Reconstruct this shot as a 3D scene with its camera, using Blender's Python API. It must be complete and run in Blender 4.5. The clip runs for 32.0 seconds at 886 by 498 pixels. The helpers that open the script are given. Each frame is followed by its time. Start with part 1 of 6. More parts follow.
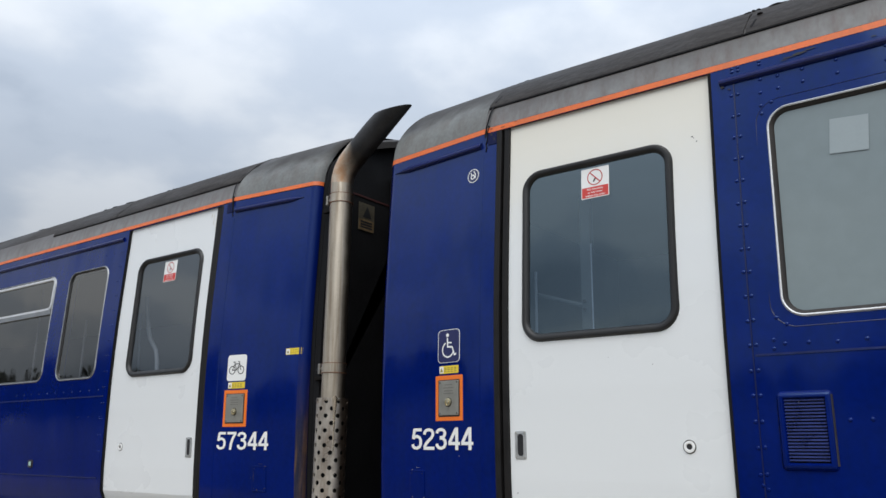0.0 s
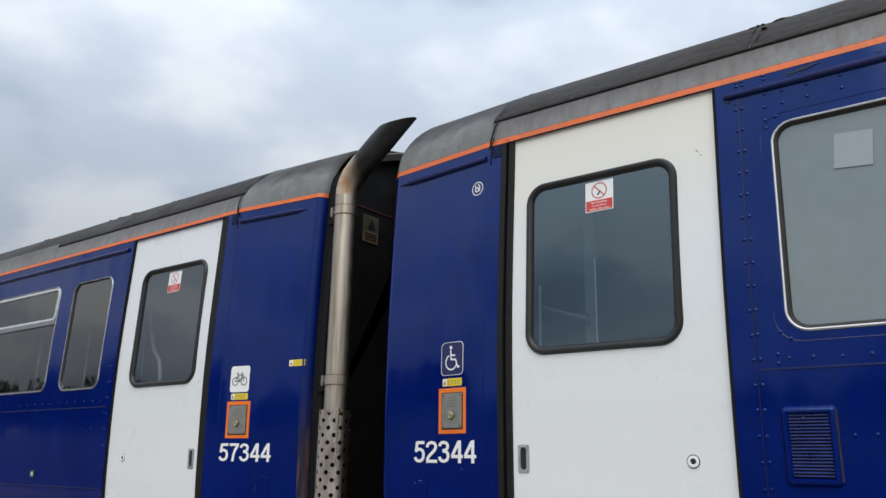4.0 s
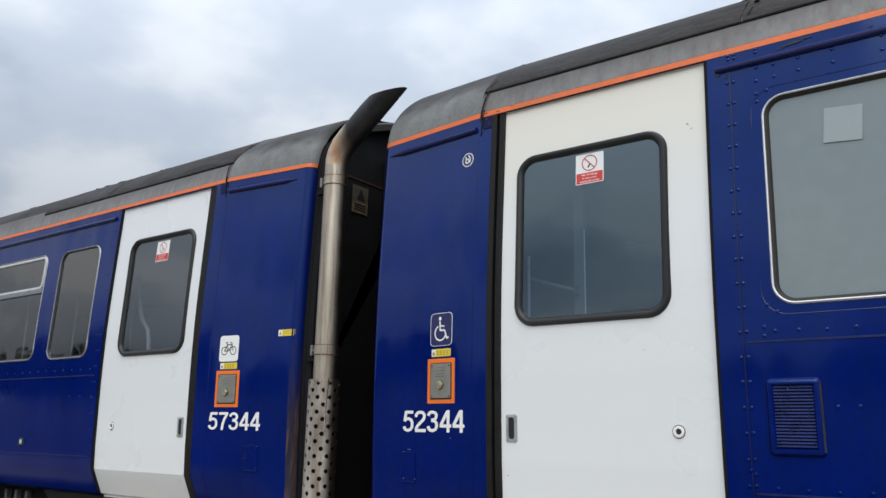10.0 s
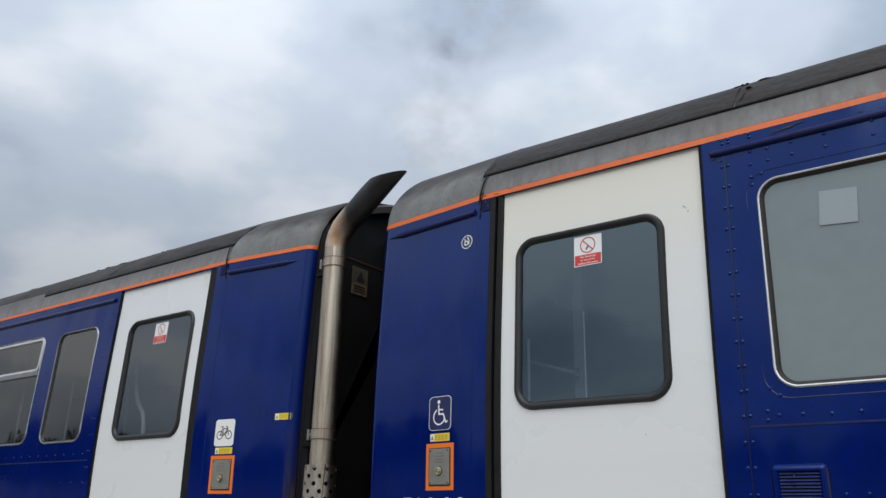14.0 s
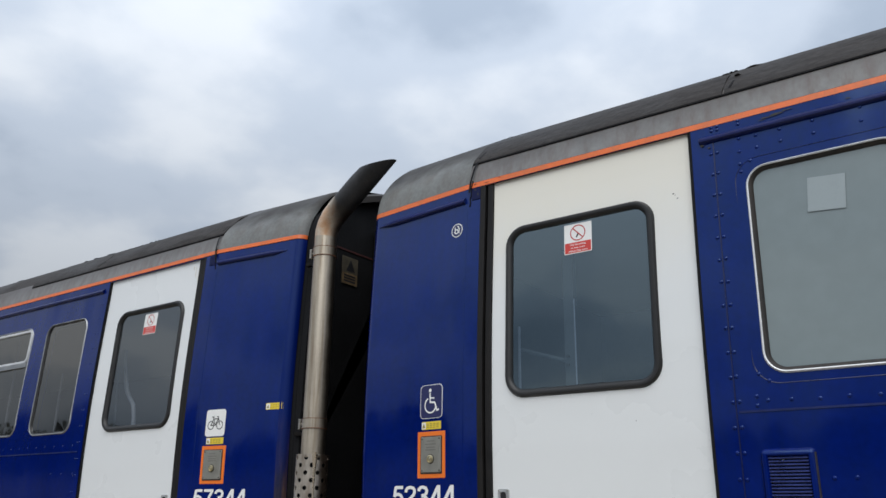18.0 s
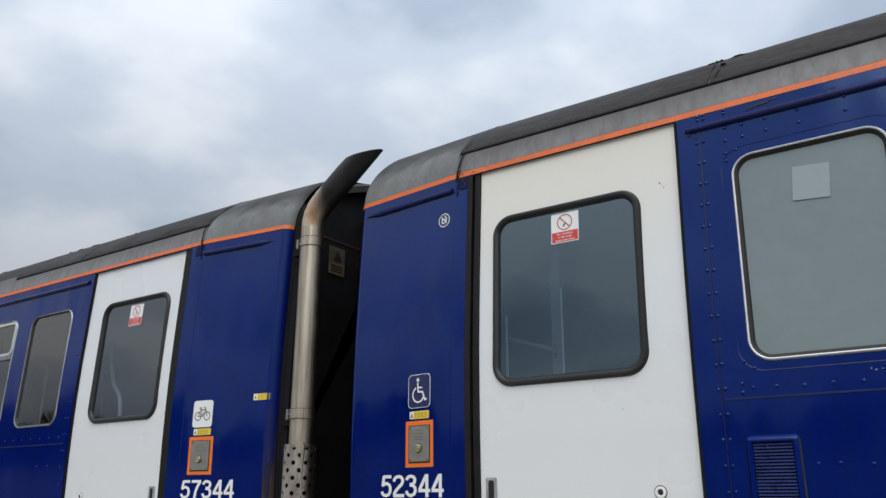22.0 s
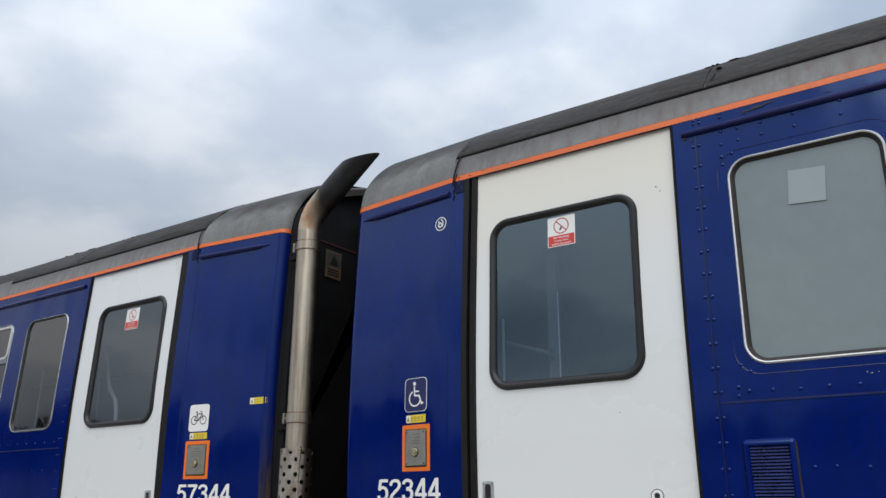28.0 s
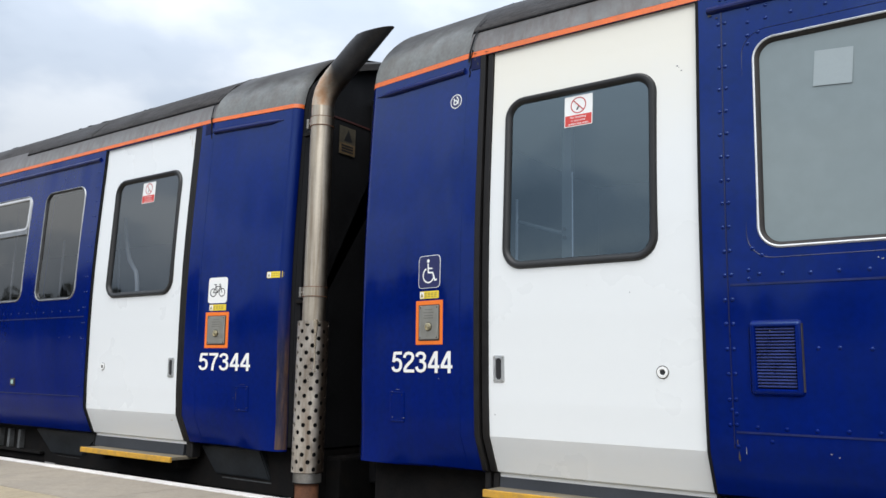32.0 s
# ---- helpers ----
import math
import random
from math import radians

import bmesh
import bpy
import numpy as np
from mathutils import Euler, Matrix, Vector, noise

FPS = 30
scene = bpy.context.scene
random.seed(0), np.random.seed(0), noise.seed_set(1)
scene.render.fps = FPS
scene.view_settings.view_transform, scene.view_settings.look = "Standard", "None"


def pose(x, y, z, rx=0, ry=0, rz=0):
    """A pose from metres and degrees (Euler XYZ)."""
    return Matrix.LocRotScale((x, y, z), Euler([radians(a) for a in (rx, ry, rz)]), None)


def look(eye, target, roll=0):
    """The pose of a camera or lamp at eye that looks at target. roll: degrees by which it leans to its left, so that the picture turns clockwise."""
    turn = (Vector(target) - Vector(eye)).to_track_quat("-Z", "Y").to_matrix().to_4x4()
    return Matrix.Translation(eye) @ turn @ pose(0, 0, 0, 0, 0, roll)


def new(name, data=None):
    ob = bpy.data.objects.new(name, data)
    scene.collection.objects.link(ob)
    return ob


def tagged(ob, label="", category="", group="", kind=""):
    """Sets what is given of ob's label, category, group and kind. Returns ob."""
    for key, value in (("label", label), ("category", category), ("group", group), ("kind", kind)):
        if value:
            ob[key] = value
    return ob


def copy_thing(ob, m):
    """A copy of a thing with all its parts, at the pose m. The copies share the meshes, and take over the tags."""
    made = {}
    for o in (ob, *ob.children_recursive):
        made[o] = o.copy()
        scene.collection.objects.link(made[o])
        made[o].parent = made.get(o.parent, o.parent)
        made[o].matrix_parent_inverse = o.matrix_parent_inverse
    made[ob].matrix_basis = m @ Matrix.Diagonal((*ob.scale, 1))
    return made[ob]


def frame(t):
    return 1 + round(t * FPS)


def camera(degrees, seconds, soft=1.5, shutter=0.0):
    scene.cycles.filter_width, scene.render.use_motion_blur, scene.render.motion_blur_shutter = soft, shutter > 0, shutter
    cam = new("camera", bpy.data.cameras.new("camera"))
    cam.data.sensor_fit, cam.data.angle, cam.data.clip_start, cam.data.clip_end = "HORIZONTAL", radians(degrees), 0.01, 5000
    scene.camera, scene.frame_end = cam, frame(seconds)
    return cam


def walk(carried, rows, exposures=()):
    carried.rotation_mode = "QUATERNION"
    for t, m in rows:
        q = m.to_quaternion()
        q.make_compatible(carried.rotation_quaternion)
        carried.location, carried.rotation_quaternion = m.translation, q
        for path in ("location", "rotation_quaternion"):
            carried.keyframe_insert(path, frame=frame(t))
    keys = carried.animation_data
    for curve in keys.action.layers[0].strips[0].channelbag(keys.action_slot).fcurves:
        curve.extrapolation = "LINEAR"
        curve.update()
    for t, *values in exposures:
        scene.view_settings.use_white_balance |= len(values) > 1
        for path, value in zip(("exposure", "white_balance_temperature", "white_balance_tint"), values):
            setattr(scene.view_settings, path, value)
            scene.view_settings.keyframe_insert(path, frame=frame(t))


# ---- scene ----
cam = camera(56.9, 32.0)
PATH = [
    (0, (2.094, -3.238, 0.596), (0.91, -1.703, 1.088), 0.7),
    (0.5, (2.096, -3.24, 0.594), (0.913, -1.707, 1.095), 0.6),
    (1, (2.097, -3.239, 0.599), (0.911, -1.713, 1.11), 0.5),
    (1.5, (2.1, -3.241, 0.599), (0.907, -1.72, 1.115), 0.6),
    (2, (2.098, -3.242, 0.598), (0.905, -1.724, 1.119), 0.8),
    (2.5, (2.098, -3.242, 0.597), (0.905, -1.724, 1.119), 1.0),
    (3, (2.096, -3.243, 0.596), (0.907, -1.722, 1.117), 1.0),
    (3.5, (2.096, -3.24, 0.594), (0.908, -1.719, 1.117), 1.1),
    (5.5, (2.094, -3.246, 0.592), (0.911, -1.714, 1.097), 1.1),
    (6, (2.095, -3.248, 0.594), (0.914, -1.71, 1.085), 1.0),
    (6.5, (2.094, -3.248, 0.594), (0.914, -1.706, 1.071), 0.9),
    (7, (2.096, -3.247, 0.594), (0.913, -1.704, 1.061), 1.0),
    (7.5, (2.094, -3.244, 0.594), (0.911, -1.697, 1.053), 1.0),
    (8, (2.097, -3.243, 0.597), (0.916, -1.694, 1.052), 1.0),
    (8.5, (2.092, -3.246, 0.596), (0.919, -1.691, 1.05), 1.1),
    (9, (2.093, -3.248, 0.594), (0.922, -1.69, 1.046), 1.1),
    (9.5, (2.091, -3.248, 0.593), (0.919, -1.692, 1.044), 1.2),
    (10, (2.091, -3.25, 0.595), (0.918, -1.695, 1.048), 1.3),
    (10.5, (2.093, -3.246, 0.596), (0.921, -1.69, 1.051), 1.2),
    (11, (2.091, -3.249, 0.596), (0.923, -1.692, 1.054), 1.1),
    (11.5, (2.094, -3.252, 0.599), (0.923, -1.696, 1.055), 1.1),
    (12, (2.095, -3.245, 0.601), (0.92, -1.693, 1.061), 1.1),
    (12.5, (2.095, -3.236, 0.601), (0.925, -1.69, 1.093), 1.3),
    (13, (2.097, -3.235, 0.603), (0.946, -1.708, 1.19), 1.3),
    (13.5, (2.097, -3.235, 0.601), (0.949, -1.724, 1.233), 1.4),
    (14, (2.099, -3.237, 0.599), (0.952, -1.731, 1.243), 1.4),
    (14.5, (2.096, -3.24, 0.598), (0.957, -1.73, 1.25), 1.3),
    (16.5, (2.099, -3.239, 0.598), (0.957, -1.721, 1.225), 1.1),
    (17, (2.094, -3.238, 0.597), (0.953, -1.718, 1.221), 1.1),
    (17.5, (2.094, -3.24, 0.594), (0.957, -1.717, 1.218), 1.0),
    (18, (2.093, -3.24, 0.595), (0.963, -1.711, 1.215), 0.8),
    (18.5, (2.094, -3.243, 0.593), (0.97, -1.708, 1.211), 0.6),
    (19, (2.093, -3.243, 0.593), (0.971, -1.705, 1.207), 0.5),
    (19.5, (2.093, -3.239, 0.594), (0.972, -1.7, 1.205), 0.4),
    (20, (2.092, -3.237, 0.594), (0.974, -1.694, 1.202), 0.3),
    (20.5, (2.092, -3.238, 0.593), (0.98, -1.69, 1.199), 0.1),
    (21, (2.088, -3.243, 0.595), (0.979, -1.693, 1.199), -0.0),
    (21.5, (2.091, -3.244, 0.597), (0.982, -1.691, 1.196), 0.0),
    (22, (2.091, -3.243, 0.594), (0.983, -1.688, 1.191), 0.3),
    (22.5, (2.093, -3.236, 0.592), (0.986, -1.683, 1.191), 0.3),
    (23, (2.094, -3.239, 0.594), (0.985, -1.685, 1.191), 0.2),
    (23.5, (2.093, -3.242, 0.595), (0.979, -1.691, 1.189), 0.2),
    (24, (2.092, -3.24, 0.596), (0.975, -1.691, 1.192), 0.2),
    (24.5, (2.091, -3.244, 0.594), (0.981, -1.692, 1.194), 0.2),
    (25, (2.091, -3.248, 0.592), (0.987, -1.693, 1.195), 0.3),
    (25.5, (2.092, -3.246, 0.591), (0.988, -1.691, 1.195), 0.3),
    (27.5, (2.093, -3.241, 0.594), (0.994, -1.684, 1.202), 0.2),
    (28, (2.092, -3.242, 0.595), (0.992, -1.685, 1.2), 0.2),
    (28.5, (2.09, -3.245, 0.595), (0.991, -1.686, 1.197), 0.4),
    (29, (2.09, -3.249, 0.59), (0.999, -1.671, 1.155), 0.6),
    (29.5, (2.087, -3.251, 0.587), (1.01, -1.646, 1.101), 1.0),
    (30, (2.09, -3.256, 0.589), (1.025, -1.613, 0.998), 1.4),
    (30.5, (2.085, -3.256, 0.595), (1.016, -1.605, 0.957), 1.7),
    (31, (2.088, -3.253, 0.598), (0.988, -1.62, 0.947), 2.1),
    (31.5, (2.088, -3.259, 0.604), (0.987, -1.625, 0.949), 1.9),
    (32, (2.095, -3.258, 0.613), (0.931, -1.66, 0.92), 1.1),
]
walk(cam, [(t, look(eye, target, roll)) for t, eye, target, roll in PATH],
     [(0, 0.06), (3.5, 0.03), (8, 0.11), (12.5, 0.11), (13.5, -0.12), (14.5, -0.15), (17, -0.06), (25, -0.09), (29, 0.02), (30, 0.37), (31, 0.40), (32, 0.45)])

# ---------------------------------------------------------------- light
CLOUDS = (11.749, 23.428, 23.981)
SUN_DIR = Vector((0.35, -0.75, 0.95)).normalized()
world = bpy.data.worlds.new("overcast_sky")
scene.world = world
world.use_nodes = True
wn, wl = world.node_tree.nodes, world.node_tree.links
wn.clear()
w_out = wn.new("ShaderNodeOutputWorld")
w_bg = wn.new("ShaderNodeBackground")
w_sky = wn.new("ShaderNodeTexSky")
w_sky.sky_type, w_sky.sun_disc = "NISHITA", False
w_sky.sun_elevation = math.asin(SUN_DIR.z)
w_sky.sun_rotation = math.atan2(SUN_DIR.x, SUN_DIR.y)
w_tex = wn.new("ShaderNodeTexCoord")
w_sep = wn.new("ShaderNodeSeparateXYZ")          # a flat layer of cloud overhead, seen in perspective
w_up = wn.new("ShaderNodeMath")
w_up.inputs[1].default_value = 0.34
w_far = wn.new("ShaderNodeCombineXYZ")
w_plane = wn.new("ShaderNodeVectorMath")
w_plane.operation = "DIVIDE"
w_map = wn.new("ShaderNodeMapping")
w_map.inputs["Location"].default_value = CLOUDS
w_map.inputs["Rotation"].default_value = (0, 0, radians(139.6))
w_map.inputs["Scale"].default_value = (1.026, 0.956, 1.0)
w_big = wn.new("ShaderNodeTexNoise")
w_big.inputs["Scale"].default_value, w_big.inputs["Detail"].default_value = 3.0, 7.0
w_big.inputs["Roughness"].default_value, w_big.inputs["Distortion"].default_value = 0.46, 0.0
w_wide = wn.new("ShaderNodeTexNoise")
w_wide.inputs["Scale"].default_value, w_wide.inputs["Detail"].default_value = 1.25, 2.0
w_bank = wn.new("ShaderNodeMapRange")
w_bank.inputs["From Min"].default_value, w_bank.inputs["From Max"].default_value = 0.35, 0.65
w_bank.inputs["To Min"].default_value, w_bank.inputs["To Max"].default_value = -0.104, 0.104
w_sum = wn.new("ShaderNodeMath")
w_ramp = wn.new("ShaderNodeValToRGB")
w_ramp.color_ramp.interpolation = "EASE"
w_ramp.color_ramp.elements[0].position, w_ramp.color_ramp.elements[0].color = 0.30, (0.445, 0.53, 0.655, 1)
w_ramp.color_ramp.elements[1].position, w_ramp.color_ramp.elements[1].color = 0.66, (0.86, 0.92, 1.0, 1)
w_mid = w_ramp.color_ramp.elements.new(0.47)
w_mid.color = (0.625, 0.71, 0.835, 1)
w_scale = wn.new("ShaderNodeMix")
w_scale.data_type, w_scale.blend_type = "RGBA", "MULTIPLY"
w_scale.inputs["Factor"].default_value = 1.0
w_scale.inputs["B"].default_value = (0.1, 0.1, 0.1, 1)
w_mix = wn.new("ShaderNodeMix")
w_mix.data_type = "RGBA"
w_mix.inputs["Factor"].default_value = 0.93
wl.new(w_tex.outputs["Generated"], w_sep.inputs["Vector"])
wl.new(w_sep.outputs["Z"], w_up.inputs[0])
for axis in "XYZ":
    wl.new(w_up.outputs["Value"], w_far.inputs[axis])
wl.new(w_tex.outputs["Generated"], w_plane.inputs[0])
wl.new(w_far.outputs["Vector"], w_plane.inputs[1])
wl.new(w_plane.outputs["Vector"], w_map.inputs["Vector"])
wl.new(w_map.outputs["Vector"], w_big.inputs["Vector"])
wl.new(w_map.outputs["Vector"], w_wide.inputs["Vector"])
wl.new(w_wide.outputs["Fac"], w_bank.inputs["Value"])
wl.new(w_big.outputs["Fac"], w_sum.inputs[0])
wl.new(w_bank.outputs["Result"], w_sum.inputs[1])
wl.new(w_sum.outputs["Value"], w_ramp.inputs["Fac"])
wl.new(w_sky.outputs["Color"], w_scale.inputs["A"])
wl.new(w_scale.outputs["Result"], w_mix.inputs["A"])
wl.new(w_ramp.outputs["Color"], w_mix.inputs["B"])
w_rise = wn.new("ShaderNodeMapRange")
w_rise.interpolation_type = "SMOOTHSTEP"
w_rise.inputs["From Max"].default_value = 0.75
w_rise.inputs["To Min"].default_value, w_rise.inputs["To Max"].default_value = 0.489, 1.556
w_lift = wn.new("ShaderNodeMix")
w_lift.data_type, w_lift.blend_type = "RGBA", "MULTIPLY"
w_lift.inputs["Factor"].default_value = 1.0
wl.new(w_sep.outputs["Z"], w_rise.inputs["Value"])
wl.new(w_mix.outputs["Result"], w_lift.inputs["A"])
wl.new(w_rise.outputs["Result"], w_lift.inputs["B"])
wl.new(w_lift.outputs["Result"], w_bg.inputs["Color"])
wl.new(w_bg.outputs["Background"], w_out.inputs["Surface"])
w_bg.inputs["Strength"].default_value = 0.865

sun = new("sun", bpy.data.lights.new("sun", "SUN"))
sun.data.energy, sun.data.angle, sun.data.color = 1.75, radians(60), (1.0, 0.985, 0.955)
sun.matrix_world = look(SUN_DIR * 40, (0, 0, 0))


# ---------------------------------------------------------------- materials
def mat(name, base, rough=0.5, metal=0.0, var=0.12, scale=6.0, bump=0.0, bump_scale=60.0, coat=0.0, dirt=None,
        dirt_amount=0.0, streak=(4, 4, 0.6), spec=0.5, stretch=1.0, sheen=None):
    """A surface with variation at two scales, streaked dirt and fine relief."""
    m = bpy.data.materials.new(name)
    m.use_nodes = True
    n, l = m.node_tree.nodes, m.node_tree.links
    b = n["Principled BSDF"]
    b.inputs["Roughness"].default_value, b.inputs["Metallic"].default_value = rough, metal
    b.inputs["Coat Weight"].default_value, b.inputs["Coat Roughness"].default_value = coat, 0.06
    b.inputs["Specular IOR Level"].default_value = spec
    if sheen:
        b.inputs["Specular Tint"].default_value = (*sheen, 1)
    tc = n.new("ShaderNodeTexCoord")
    big = n.new("ShaderNodeTexNoise")
    big.inputs["Scale"].default_value, big.inputs["Detail"].default_value = scale, 6
    fine = n.new("ShaderNodeTexNoise")
    fine.inputs["Scale"].default_value, fine.inputs["Detail"].default_value = scale * 14, 3
    l.new(tc.outputs["Object"], big.inputs["Vector"])
    l.new(tc.outputs["Object"], fine.inputs["Vector"])
    add = n.new("ShaderNodeMath")
    add.operation = "ADD"
    l.new(big.outputs["Fac"], add.inputs[0])
    l.new(fine.outputs["Fac"], add.inputs[1])
    rng = n.new("ShaderNodeMapRange")
    rng.inputs["From Min"].default_value, rng.inputs["From Max"].default_value = 0.7, 1.3
    rng.inputs["To Min"].default_value, rng.inputs["To Max"].default_value = 1 - var, 1 + var
    l.new(add.outputs["Value"], rng.inputs["Value"])
    mul = n.new("ShaderNodeMix")
    mul.data_type, mul.blend_type = "RGBA", "MULTIPLY"
    mul.inputs["Factor"].default_value = 1.0
    mul.inputs["A"].default_value = (*base, 1)
    l.new(rng.outputs["Result"], mul.inputs["B"])
    out = mul.outputs["Result"]
    if dirt is not None:
        mp = n.new("ShaderNodeMapping")
        mp.inputs["Scale"].default_value = streak
        st = n.new("ShaderNodeTexNoise")
        st.inputs["Scale"].default_value, st.inputs["Detail"].default_value = 3.0, 8
        st.inputs["Roughness"].default_value = 0.65
        l.new(tc.outputs["Object"], mp.inputs["Vector"])
        l.new(mp.outputs["Vector"], st.inputs["Vector"])
        r2 = n.new("ShaderNodeMapRange")
        r2.interpolation_type = "SMOOTHSTEP"
        r2.inputs["From Min"].default_value, r2.inputs["From Max"].default_value = 0.38, 0.74
        r2.inputs["To Max"].default_value = dirt_amount
        l.new(st.outputs["Fac"], r2.inputs["Value"])
        mx = n.new("ShaderNodeMix")
        mx.data_type = "RGBA"
        mx.inputs["B"].default_value = (*dirt, 1)
        l.new(r2.outputs["Result"], mx.inputs["Factor"])
        l.new(out, mx.inputs["A"])
        out = mx.outputs["Result"]
    l.new(out, b.inputs["Base Color"])
    rr = n.new("ShaderNodeMapRange")
    rr.inputs["From Min"].default_value, rr.inputs["From Max"].default_value = 0.3, 0.7
    rr.inputs["To Min"].default_value, rr.inputs["To Max"].default_value = rough * 0.8, min(1, rough * 1.25)
    l.new(big.outputs["Fac"], rr.inputs["Value"])
    l.new(rr.outputs["Result"], b.inputs["Roughness"])
    if bump:
        bn = n.new("ShaderNodeTexNoise")
        bn.inputs["Scale"].default_value, bn.inputs["Detail"].default_value = bump_scale, 5 if stretch == 1.0 else 1
        bm_map = n.new("ShaderNodeMapping")
        bm_map.inputs["Scale"].default_value = (1.0, 1.0, stretch)
        l.new(tc.outputs["Object"], bm_map.inputs["Vector"])
        l.new(bm_map.outputs["Vector"], bn.inputs["Vector"])
        bp = n.new("ShaderNodeBump")
        bp.inputs["Strength"].default_value, bp.inputs["Distance"].default_value = bump, 0.01 if stretch == 1.0 else 0.022
        l.new(bn.outputs["Fac"], bp.inputs["Height"])
        l.new(bp.outputs["Normal"], b.inputs["Normal"])
    return m


def glass_mat(name, tint, ior=1.7, waviness=0.02, sheen=(0.80, 0.91, 1.0)):
    """Tinted carriage glass: a clear tinted pane with a mirror sheen by Fresnel."""
    m = bpy.data.materials.new(name)
    m.use_nodes = True
    n, l = m.node_tree.nodes, m.node_tree.links
    n.clear()
    out = n.new("ShaderNodeOutputMaterial")
    mix = n.new("ShaderNodeMixShader")
    tr = n.new("ShaderNodeBsdfTransparent")
    gl = n.new("ShaderNodeBsdfGlossy")
    fr = n.new("ShaderNodeFresnel")
    ns = n.new("ShaderNodeTexNoise")
    bp = n.new("ShaderNodeBump")
    tc = n.new("ShaderNodeTexCoord")
    tr.inputs["Color"].default_value = (*tint, 1)
    gl.inputs["Roughness"].default_value = 0.03
    gl.inputs["Color"].default_value = (*sheen, 1)
    fr.inputs["IOR"].default_value = ior
    ns.inputs["Scale"].default_value = 2.2
    bp.inputs["Strength"].default_value, bp.inputs["Distance"].default_value = waviness, 0.05
    l.new(tc.outputs["Object"], ns.inputs["Vector"])
    l.new(ns.outputs["Fac"], bp.inputs["Height"])
    l.new(bp.outputs["Normal"], gl.inputs["Normal"])
    l.new(fr.outputs["Fac"], mix.inputs["Fac"])
    l.new(tr.outputs["BSDF"], mix.inputs[1])
    l.new(gl.outputs["BSDF"], mix.inputs[2])
    l.new(mix.outputs["Shader"], out.inputs["Surface"])
    return m


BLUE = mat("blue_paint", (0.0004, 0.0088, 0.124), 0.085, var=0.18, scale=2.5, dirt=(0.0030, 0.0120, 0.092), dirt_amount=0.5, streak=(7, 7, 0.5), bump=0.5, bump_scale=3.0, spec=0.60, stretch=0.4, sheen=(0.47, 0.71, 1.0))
# Darker blue than the body, for the rain strips.
STRIP = mat("dark_blue_strip", (0.0006, 0.0072, 0.085), 0.35, var=0.25, scale=9, spec=0.35)
BLUE_DARK = mat("blue_paint_shade_strip", (0.0012, 0.0055, 0.052), 0.5, spec=0.2)
SEAM = mat("worn_panel_seam", (0.0012, 0.0065, 0.070), 0.3, var=0.3, scale=20, dirt=(0.010, 0.011, 0.040), dirt_amount=0.6, streak=(9, 9, 4))
WORN = mat("worn_paint_edge", (0.042, 0.038, 0.044), 0.5, var=0.5, scale=30)
# Slats paler than the body paint: the sky they catch is in the colour.
VENT_SLAT = mat("sky_lit_blue_slat", (0.036, 0.056, 0.215), 0.30, spec=0.6, var=0.25, scale=20)
# Lap joint a little paler than the body: its highlight is in the colour.
LAP = mat("highlit_worn_lap", (0.005, 0.014, 0.100), 0.35, var=0.4, scale=25, dirt=(0.012, 0.017, 0.065), dirt_amount=0.5, streak=(5, 5, 5))
LENS = mat("greenish_lens", (0.42, 0.60, 0.56), 0.2, var=0.1)
WHITE_CLEAN = mat("fresh_white_paint", (0.80, 0.82, 0.825), 0.30, var=0.003, scale=1.5, coat=0.25, bump=0.02, bump_scale=3)
GRIME_RUN = mat("brown_run", (0.70, 0.68, 0.61), 0.5, var=0.2, scale=30)
CHIP = mat("paint_chip", (0.26, 0.28, 0.33), 0.6, var=0.4, scale=60)
WHITE = mat("white_paint", (0.795, 0.815, 0.815), 0.30, var=0.003, scale=1.5, coat=0.25, bump=0.02, bump_scale=3)
ORANGE = mat("orange_paint", (0.80, 0.158, 0.030), 0.4, var=0.06, dirt=(0.35, 0.13, 0.06), dirt_amount=0.4, streak=(6, 6, 6))
ORANGE_FILM = mat("orange_film", (0.88, 0.19, 0.02), 0.45, var=0.03)
GREY = mat("grey_cantrail_paint", (0.205, 0.208, 0.204), 0.42, var=0.12, scale=3, dirt=(0.125, 0.088, 0.078), dirt_amount=0.75, streak=(6, 6, 1.0), bump=0.08, bump_scale=9, spec=0.4)
ROOF = mat("sooty_grey_roof", (0.041, 0.0365, 0.0345), 0.65, var=0.3, scale=2, bump=0.55, bump_scale=26, dirt=(0.018, 0.015, 0.014), dirt_amount=0.9, streak=(1.6, 6, 6), spec=0.2)
TAR = mat("tar", (0.022, 0.021, 0.020), 0.6, var=0.3, scale=12)
SEAL = mat("dusty_door_rubber", (0.013, 0.0125, 0.013), 0.5, var=0.35, scale=14, dirt=(0.024, 0.020, 0.017), dirt_amount=0.5, streak=(20, 20, 1.0), spec=0.2)
RUBBER = mat("black_rubber", (0.013, 0.0125, 0.0125), 0.42, var=0.2, scale=20)
GASKET = mat("perished_gasket", (0.022, 0.019, 0.018), 0.6, var=0.4, scale=9, dirt=(0.065, 0.048, 0.034), dirt_amount=0.40, streak=(8, 8, 2))
HEAD = mat("dark_maroon_rail", (0.035, 0.010, 0.012), 0.6, var=0.3, scale=12)
BLACK = mat("sooty_black_end", (0.0085, 0.0085, 0.0095), 0.8, var=0.3, scale=5, bump=0.05, spec=0.2)
UNDER = mat("grimy_underframe", (0.0085, 0.008, 0.008), 0.8, var=0.3, scale=5, bump=0.1, dirt=(0.020, 0.015, 0.012), dirt_amount=0.5, streak=(3, 3, 3), spec=0.15)
